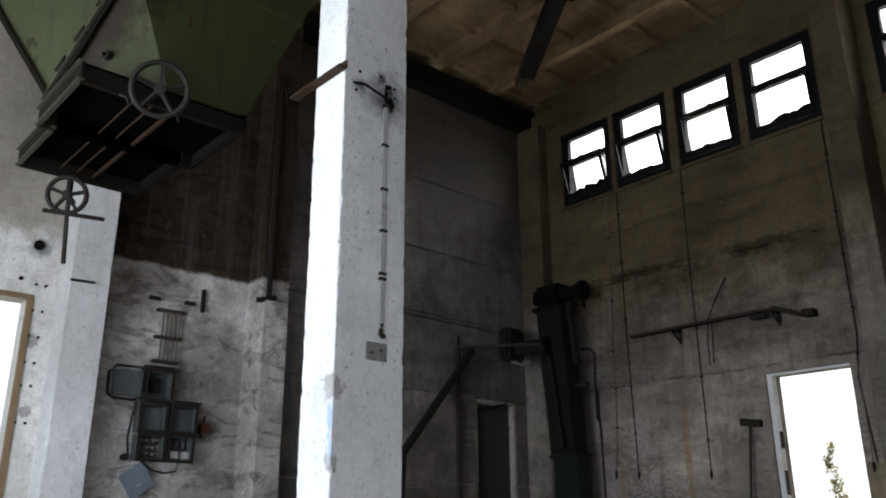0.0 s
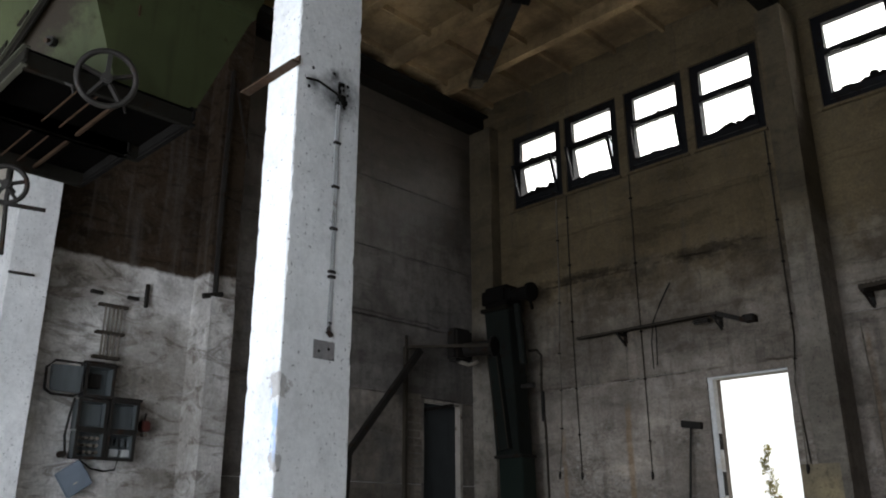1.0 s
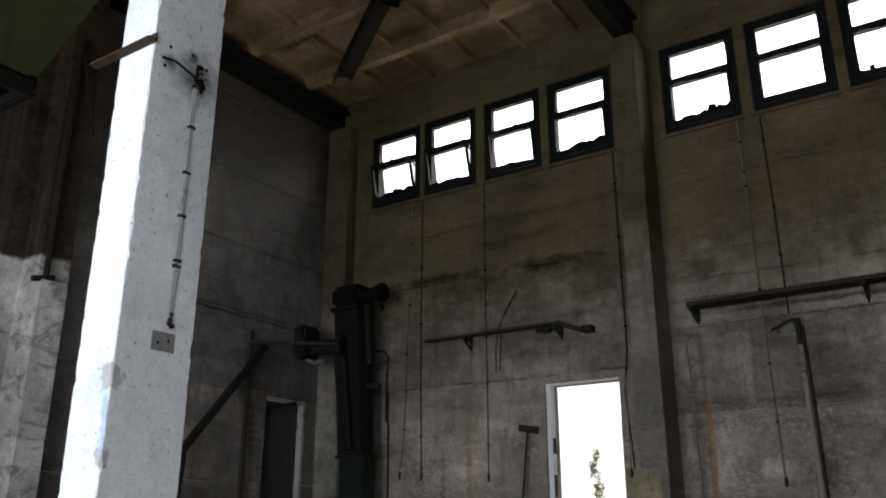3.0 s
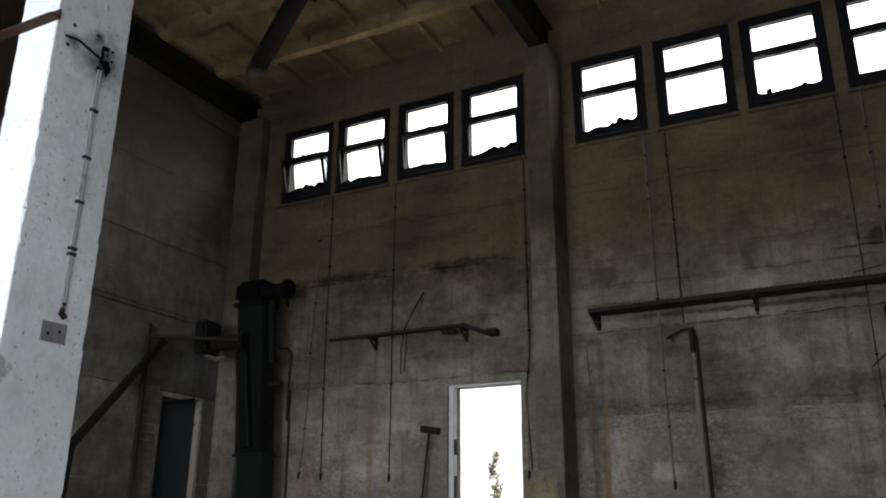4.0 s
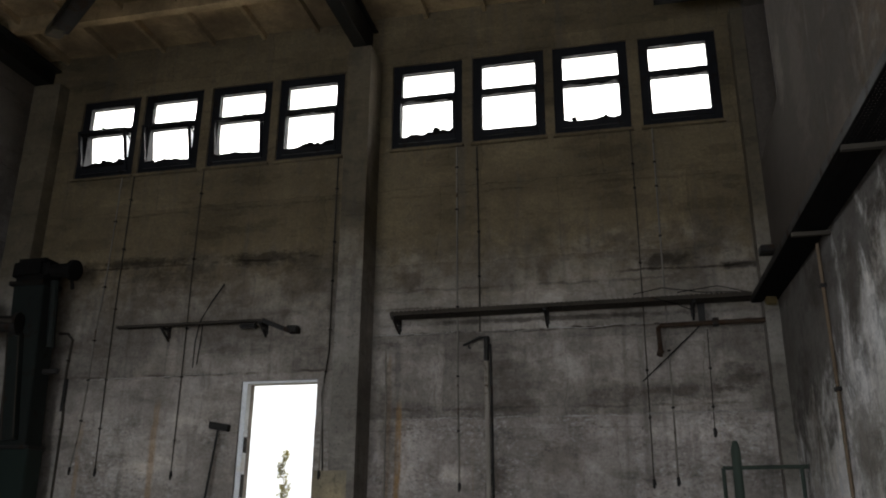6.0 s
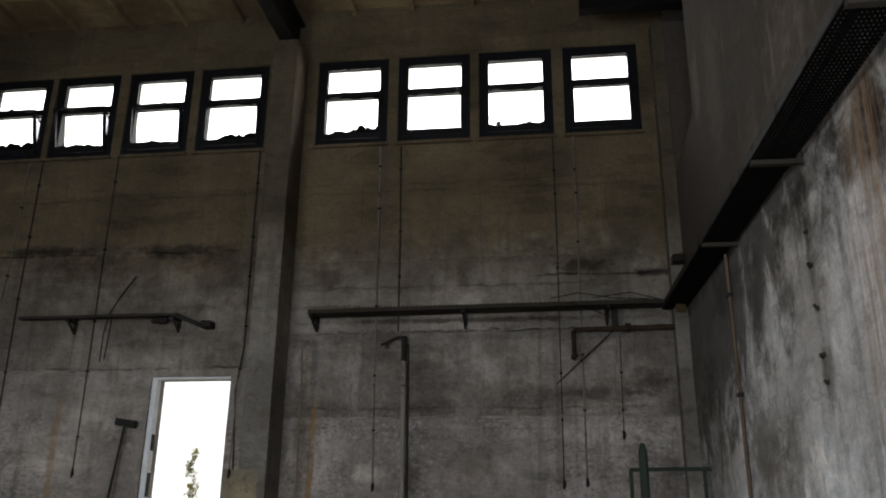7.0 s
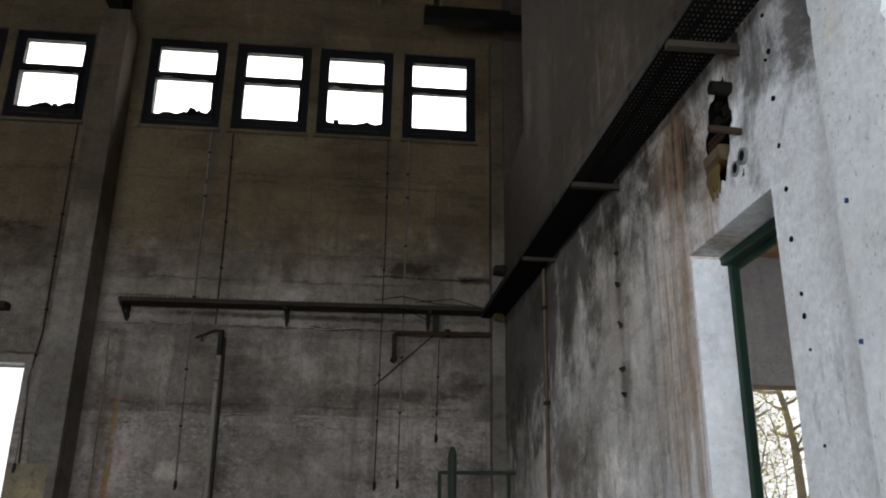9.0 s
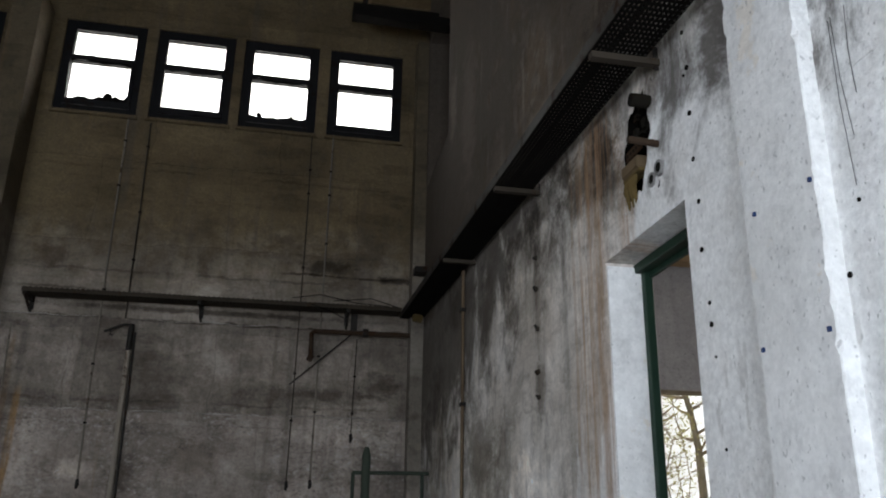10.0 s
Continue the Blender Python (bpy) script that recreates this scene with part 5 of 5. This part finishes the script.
def tray(name, label, start, end, width, side, brackets, mounts, strut=True, metal=M_STEEL):
    """A perforated cable tray: pan with slots, two lips, cantilever brackets."""
    t = thing(name, label, "cable tray", "cable trays")
    a, b = Vector(start), Vector(end)
    d = (b - a).normalized()
    s = Vector(side).normalized()
    n = int((b - a).length / 0.035)
    bm = bmesh.new()
    z = Vector((0, 0, 0.003))
    tracks = [0.0, *[0.06 + 0.04 * k for k in range(23)], 1.0]
    for i, (u, v) in enumerate(zip(tracks, tracks[1:])):
        spans = [(0.0, (b - a).length)] if i % 2 == 0 else [(k * 0.035, k * 0.035 + 0.016) for k in range(n)]
        for p, q in spans:
            c = [a + d * p + s * (width * u), a + d * q + s * (width * u), a + d * q + s * (width * v), a + d * p + s * (width * v)]
            lo = [bm.verts.new(x - z) for x in c]
            hi = [bm.verts.new(x + z) for x in c]
            bm.faces.new(lo)
            bm.faces.new(hi[::-1])
            if i % 2:
                bm.faces.new((lo[0], lo[3], hi[3], hi[0]))
                bm.faces.new((lo[1], hi[1], hi[2], lo[2]))
    part("pan", bm, metal if strut else M_SOOTSHADE, t)
    for k in (0.0, 1.0):
        tall = 0.06 if not strut else 0.042 if width > 0.1 else 0.026
        p = s * (width * k) + Vector((0, 0, tall / 2))
        part("lip", bar(a + p, b + p, 0.006, tall), metal, t)
    if strut and width > 0.1:
        bm = bmesh.new()
        for k in range(int((b - a).length / 0.05)):
            c = a + d * (0.05 * k + 0.02) + Vector((0, 0, 0.043))
            cuboid(bm, c.x, c.x + 0.022, c.y - 0.004, c.y + 0.004, c.z - 0.002, c.z + 0.006)
        bmesh.ops.recalc_face_normals(bm, faces=bm.faces[:])
        tagged(part("notched_rim", bm, metal, t), kind="stuff")
    part("cable", tube([a + s * width * 0.4 + Vector((0, 0, 0.02)), a.lerp(b, 0.3) + s * width * 0.55 + Vector((0, 0, 0.022)), a.lerp(b, 0.7) + s * width * 0.35 + Vector((0, 0, 0.022)), b + s * width * 0.5 + Vector((0, 0, 0.02))], 0.016, 6), M_SOOTSHADE, t)
    for k in brackets:
        p = a + d * k
        bm = bmesh.new()
        q = p + s * mounts
        bar(p + Vector((0, 0, -0.022)), q + Vector((0, 0, -0.022)), 0.04, 0.03, bm)
        part("bracket", bm, M_STEEL if strut else M_DCONDUIT, t)
        part("bracket_plate", bar(q + s * -0.006 + Vector((0, 0, -0.12 if strut else -0.05)), q + s * -0.006 + Vector((0, 0, 0.06)), 0.045, 0.012), M_STEEL, t)
        if strut:
            part("bracket_strut", bar(p + s * (width * 0.15) + Vector((0, 0, -0.03)), q + Vector((0, 0, -0.15)), 0.02, 0.02), M_STEEL, t)
    return t


tray("cable_tray", "dark perforated cable tray on wall brackets", (-2.64, 8.68, 3.055), (1.24, 8.68, 3.085), 0.22, (0, 1, 0), (0.03, 1.74, 3.3), 0.318, True, M_DCONDUIT)
tray("cable_tray", "rusty perforated cable tray along the plaster wall", (1.252, 8.90, 3.065), (1.166, 0.6, 2.645), 0.25, (1, 0, 0), (2.60, 4.33, 6.02, 7.6), 0.32, False)
tray("cable_tray", "short bent grey tray on two brackets", (-6.2, 8.80, 3.10), (-4.25, 8.80, 3.10), 0.07, (0, 1, 0), (0.62, 1.92), 0.198, True, M_DCONDUIT)
junk = thing("bent_rail", "bent end of a steel rail hanging off its bracket", "rail")
part("rail", bar((-4.27, 8.84, 3.12), (-3.92, 8.90, 2.98), 0.05, 0.05), M_STEEL, junk)
part("bracket", block(-3.97, -3.84, 8.86, 8.999, 2.97, 3.05, 0.008), M_STEEL, junk)
part("lamp_remnant", block(-4.56, -4.34, 8.80, 8.90, 3.03, 3.08, 0.02, 2), M_STEEL, junk)
rod = thing("leaning_rod", "thin rusty rod leaning over the wall rail", "rod")
part("rod", tube([(-5.08, 8.83, 3.14), (-4.97, 8.86, 3.38), (-4.87, 8.95, 3.63)], 0.012, 6), M_STEEL, rod)
part("loop", tube([(-5.08, 8.83, 3.14), (-5.13, 8.85, 2.9), (-5.14, 8.87, 2.58)], 0.007, 5), M_STEEL, rod)
part("loop", tube([(-5.04, 8.83, 3.14), (-5.06, 8.85, 2.9), (-5.09, 8.87, 2.62)], 0.007, 5), M_STEEL, rod)
broom = thing("wall_broom", "dark broom leaning head-up against the wall", "broom")
part("handle", tube([(-4.76, 8.93, 1.88), (-4.90, 8.80, 0.0)], 0.014, 8), M_STEEL, broom)
part("head", solid([(-4.87, 8.89, 1.87), (-4.63, 8.89, 1.83), (-4.63, 8.97, 1.83), (-4.87, 8.97, 1.87), (-4.86, 8.88, 1.95), (-4.62, 8.88, 1.91), (-4.62, 8.97, 1.91), (-4.86, 8.97, 1.95)], 0.008), M_STEEL, broom)

rail = thing("guard_rail", "thin green tubular guard rail in the corner", "railing")
part("post", tube([(0.865, 8.2, 0.0), (0.868, 8.2, 1.5), (0.868, 8.2, 1.58)], [0.045, 0.042, 0.02], 10), M_RAILGREEN, rail)
part("top_rail", tube([(0.74, 8.2, 1.335), (1.48, 8.2, 1.345)], 0.018, 8), M_RAILGREEN, rail)
part("post", tube([(0.745, 8.2, 0.0), (0.745, 8.2, 1.335)], 0.018, 8), M_RAILGREEN, rail)
part("post", tube([(1.42, 8.2, 0.0), (1.42, 8.2, 1.34)], 0.018, 8), M_RAILGREEN, rail)

# ---- roof details ----
arm = thing("hanging_arm", "dark steel conveyor arm hanging under the roof", "conveyor arm")
part("beam", bar((-6.40, 7.22, 6.42), (-3.3, 5.25, 6.95), 0.20, 0.14), M_STEEL, arm)
part("end_block", solid([(-6.62, 7.22, 6.33), (-6.40, 7.08, 6.33), (-6.30, 7.25, 6.36), (-6.52, 7.40, 6.36), (-6.60, 7.22, 6.47), (-6.40, 7.10, 6.49), (-6.30, 7.25, 6.50), (-6.5, 7.38, 6.48)], 0.02), M_PIL, arm, "pale cement-crusted end")
part("pulley", tube([(-5.10, 6.36, 6.60), (-4.98, 6.52, 6.58)], 0.08, 12), M_SOOTSHADE, arm)
part("motor", block(-4.95, -4.72, 6.30, 6.50, 6.52, 6.66, 0.03, 2), M_STEEL, arm)
part("hanger", bar((-4.2, 5.82, 6.8), (-4.2, 5.82, 7.20), 0.04, 0.02), M_STEEL, arm)
girder = thing("cross_girder", "dark steel girder under the roof in the corner", "girder")
part("girder", block(0.49, 1.70, 8.16, 8.32, 6.44, 6.60), M_SOOTSHADE, girder)
part("hanger", block(0.60, 0.66, 8.2, 8.28, 6.60, 7.22), M_STEEL, girder)
part("hanger", block(1.52, 1.58, 8.2, 8.28, 6.60, 7.22), M_STEEL, girder)

# ---- east wall: doorway, broken recess, plugs and wires ----
door_e = thing("door_4", "open doorway with a dark green steel frame and white reveals", "doorway", kind="structure")
part("reveal", block(1.502, 1.672, 3.562, 3.579, 0, 2.03), M_WHITE, door_e, "white limewashed reveal")
part("jamb", block(1.674, 1.716, 3.528, 3.579, 0, 2.03, 0.004), M_JAMB, door_e)
part("jamb", block(1.662, 1.70, 2.762, 2.805, 0, 2.03, 0.004), M_JAMB, door_e)
part("head", block(1.64, 1.70, 2.762, 3.579, 2.0, 2.045, 0.004), M_JAMB, door_e)
part("rebate", block(1.70, 1.72, 2.762, 3.579, 1.975, 2.045, 0.004), M_JAMB, door_e)

rec = thing("broken_recess", "broken wall recess with rusty pipe stubs and yellow packing", "pipe recess")
rnd = random.Random(12)
y0, y1, z0, z1 = HOLE_E
n = 36
bm = bmesh.new()
rim, throat = [], []
for i in range(n):
    a = 2 * math.pi * i / n
    k = 1 + rnd.uniform(-0.17, 0.15)
    up = math.sin(a)
    inner_y = min(max(3.135 + 0.135 * k * math.cos(a) - 0.055 * up, y0 + 0.004), y1 - 0.004)
    inner_z = min(max(2.46 + 0.235 * k * up, z0 + 0.004), z1 - 0.004)
    m = max(abs(math.cos(a)), abs(up))
    outer_y, outer_z = 3.135 + 0.182 * math.cos(a) / m, 2.455 + 0.272 * up / m
    front = 1.4925 - rnd.uniform(0, 0.004)
    rim.append([bm.verts.new(c) for c in ((1.499, outer_y, outer_z), (front, inner_y, inner_z))])
    throat.append([(front, inner_y, inner_z), (1.54, inner_y, inner_z)])
for i in range(n):
    p, q = rim[i], rim[(i + 1) % n]
    bm.faces.new((p[0], q[0], q[1], p[1]))
bmesh.ops.recalc_face_normals(bm, faces=bm.faces[:])
part("plaster_edge", bm, M_EAST, rec, "broken plaster edge")
bm = bmesh.new()
for i in range(n):
    bm.faces.new([bm.verts.new(c) for c in throat[i] + throat[(i + 1) % n][::-1]])
bmesh.ops.remove_doubles(bm, verts=bm.verts[:], dist=1e-5)
bmesh.ops.recalc_face_normals(bm, faces=bm.faces[:])
# throat and back are near-black to paint the hollow's shade
part("cavity_side", bm, M_DEEPSHADE, rec, "side of the cavity in painted shade")
part("cavity", block(1.541, 1.549, y0 + 0.002, y1 - 0.002, z0 + 0.002, z1 - 0.002), M_DEEPSHADE, rec, "broken-out cavity backed with painted shade")
bm = bmesh.new()
for k in range(12):
    c = Vector((rnd.uniform(1.515, 1.535), rnd.uniform(3.04, 3.2), rnd.uniform(2.48, 2.66)))
    e = [rnd.uniform(0.012, 0.03) for _ in range(3)]
    cuboid(bm, c.x - e[0] * 0.5, c.x + e[0] * 0.5, c.y - e[1], c.y + e[1], c.z - e[2] * 0.5, c.z + e[2] * 0.5)
bmesh.ops.recalc_face_normals(bm, faces=bm.faces[:])
tagged(part("rubble", bm, M_RAIL, rec), kind="stuff")
part("pipe_stub", tube([(1.54, 2.995, 2.61), (1.41, 2.995, 2.612)], 0.031, 14), M_RAIL, rec, "black open pipe stub")
part("pipe_mouth", tube([(1.4105, 2.995, 2.612), (1.4075, 2.995, 2.612)], 0.024, 14), M_SOOTSHADE, rec)
part("pipe_stub", tube([(1.52, 2.95, 2.385), (1.365, 2.95, 2.392)], 0.016, 10), M_RUST, rec)
part("rusty_clamp", block(1.478, 1.486, 3.06, 3.225, 2.415, 2.465, 0.003), M_ORANGE, rec, "perforated rusty strap")
for k in range(5):
    part("strap_hole", tube([(1.4785, 3.08 + 0.031 * k, 2.44), (1.4765, 3.08 + 0.031 * k, 2.44)], 0.007, 8), M_SOOTSHADE, rec)
part("packing", block(1.470, 1.53, 3.10, 3.27, 2.345, 2.405, 0.006, 2), M_TANBOARD, rec, "pale tan packing board")
part("packing", block(1.474, 1.53, 3.09, 3.265, 2.325, 2.341, 0.003), M_YELLOW, rec)
for k in range(9):
    y = 3.15 + 0.013 * k
    part("foam_strand", tube([(1.485, y, 2.325), (1.475 + 0.004 * (k % 3), y + 0.012 * math.sin(k), 2.28), (1.489, y + 0.01 * math.cos(2 * k), 2.225 - 0.012 * (k % 4))], [0.009, 0.011, 0.004], 6), M_YELLOW, rec)
for y, z, r in ((2.945, 2.27, 0.036), (3.015, 2.245, 0.034)):
    part("hole", tube([(1.51, y, z), (1.4885, y, z)], r, 12), M_BARE, rec)
    part("hole_core", tube([(1.51, y - 0.006, z), (1.4875, y - 0.006, z)], r * 0.62, 10), M_SOOTSHADE, rec)

for y, z, r in ((2.66, 2.75, 0.013), (2.65, 2.58, 0.015), (2.68, 2.56, 0.009), (2.66, 2.38, 0.015), (2.66, 2.18, 0.015), (2.65, 2.0, 0.014), (2.66, 1.81, 0.015), (2.64, 1.60, 0.011), (2.64, 1.52, 0.015),
                (1.81, 1.67, 0.009), (1.89, 1.48, 0.013), (1.63, 1.94, 0.011), (2.63, 1.40, 0.007), (2.62, 1.08, 0.008)):
    single("wall_plug", tube([(1.51, y, z), (1.495, y, z)], r * 0.72, 7), M_SOOTSHADE, "dark anchor hole in white limewash", "wall plug", "east wall plugs")
for y, z in ((2.214, 1.775), (1.925, 1.772), (2.25, 1.343), (1.931, 1.335)):
    single("wall_plug", block(1.436, 1.447, y - 0.0055, y + 0.0065, z - 0.007, z + 0.008, 0.002), M_BLUE, "small blue plastic plug in the pilaster", "wall plug", "blue plugs")
for p, q in (((1.49, 1.812, 2.235), (1.494, 1.806, 1.71)), ((1.49, 1.738, 2.24), (1.494, 1.75, 1.965)), ((1.49, 1.800, 2.24), (1.494, 1.785, 1.85))):
    mid = tuple((a + b) / 2 + o for a, b, o in zip(p, q, (0.0, 0.008, 0.0)))
    single("loose_wire", tube([p, mid, q], 0.0010, 5), M_SOOTSHADE, "thin dark wire hanging down the white wall", "wire", "loose wires")
for k, z in enumerate((2.42, 2.22, 1.97, 1.71, 1.56)):
    c = thing("pipe_clamp", "small rusty clamp remnant on mouldy plaster", "clamp", "pipe clamps")
    part("plate", block(1.482, 1.499, 4.64, 4.665, z - 0.013, z + 0.013, 0.004), M_DCONDUIT, c)
    part("stub", tube([(1.49, 4.652 + 0.012 * (k % 2), z - 0.01), (1.472, 4.648, z + 0.012 * (k % 3))], 0.008 + 0.003 * (k % 2), 6), M_STEEL, c)
riser = thing("riser_pipe", "rust-brown thin riser pipe on the wall", "pipe")
part("pipe", tube([(1.475, 6.66, 2.95), (1.475, 6.66, 2.0), (1.475, 6.70, 0.0)], 0.014, 8), M_TANPIPE, riser)
for z in (2.6, 1.8):
    part("clip", block(1.452, 1.499, 6.63, 6.70, z - 0.015, z + 0.015, 0.003), M_STEEL, riser)
stub = thing("ceramic_stub", "yellowed ceramic bushings at the tray corner", "insulator")
for y, z in ((8.62, 3.0), (8.66, 3.16)):
    part("bushing", tube([(1.44, y, z), (1.36, y - 0.03, z)], 0.045, 10), M_YELLOW, stub)
single("wall_block", block(1.36, 1.499, 8.60, 8.76, 3.52, 3.60, 0.01), M_STEEL, "dark steel bracket block on the corner pilaster", "bracket")

# ---- room and trees beyond the east doorway ----
# unseen wall closing the next room; its window is added for the fill lamp
room_side = wall("wall_far_side", "plain pale side wall of the next room", "x", 6.5, 6.8, -2.3, 9.0, [0.0, 7.6], [(2.8, 6.2, 1.2, 3.1)], lambda u, z: M_ROOM)
single("ceiling_beyond", block(1.82, 6.5, -2.3, 9.0, 4.05, 4.2), M_CREAM, "cream painted ceiling of the next room", "ceiling", kind="structure")
single("ceiling_beam", block(1.83, 6.49, 8.5, 8.7, 3.86, 4.048), M_BROWN, "brown timber beam under the next room's ceiling", "beam")
for x, y in ((11.72, 22.0), (12.0, 25.0)):
    sapling("tree", (x, y, -0.25), 9.0, int(x * 10), 260, 1.2, "tall sunlit tree with a rough brown trunk", 0.17, 0.05)
rnd = random.Random(77)
for k in range(9):
    y = 17.0 + 2.4 * k
    sapling("tree", (y * (0.47 + 0.012 * k * (k % 3)) + rnd.uniform(-0.4, 0.5), y, -0.25), 6.0 + 0.4 * (k % 3), 40 + k, 420, 1.5, "slender sunlit birch with bare twigs and yellow leaves", 0.028, 0.045)

M_LEDGE = plaster("crumbling_cement_edge", (0.36, 0.33, 0.295), (0.17, 0.155, 0.135), None, 9, streaks=0.0, bump=1.0, offset=23.0)
for k, (x0, x1, z, h) in enumerate(((-2.55, -1.7, 1.935, 0.022), (-1.5, 0.05, 1.932, 0.026), (0.1, 1.32, 1.938, 0.024), (-2.9, -1.95, 2.905, 0.014), (-1.5, 0.2, 2.902, 0.018), (0.3, 1.2, 2.90, 0.012), (-6.8, -4.6, 2.50, 0.010))):
    single("cement_ledge", jagged(x0, x1, 8.981, z, h, 1, 60 + k, 0.018, 0.006), M_LEDGE, "crumbling pale edge of old render", "render edge", "render edges")
corner = thing("brick_corner", "pale limewashed bricks showing at the corner pilaster", "brickwork")
for k in range(9):
    z = 1.30 + 0.105 * k
    part("brick", block(1.352 + 0.006 * (k % 2), 1.36, 8.802, 8.90 + 0.04 * (k % 2), z, z + 0.088, 0.002), M_PIL, corner)
    part("brick", block(1.366, 1.475 - 0.03 * (k % 2), 8.788 + 0.004 * (k % 3), 8.80, z, z + 0.09, 0.002), M_PIL, corner)

for k, pts in enumerate((((0.05, 8.72, 3.17), (0.35, 8.70, 3.22), (0.75, 8.74, 3.16), (1.1, 8.75, 3.15)), ((0.25, 8.66, 3.10), (0.48, 8.64, 3.02), (0.62, 8.66, 2.96)), ((0.5, 8.70, 3.16), (0.9, 8.66, 3.20), (1.2, 8.70, 3.13)))):
    single("loose_cable", tube(pts, 0.005, 6), M_SOOTSHADE, "loose black cable sagging over the cable tray", "cable", "loose tray cables")
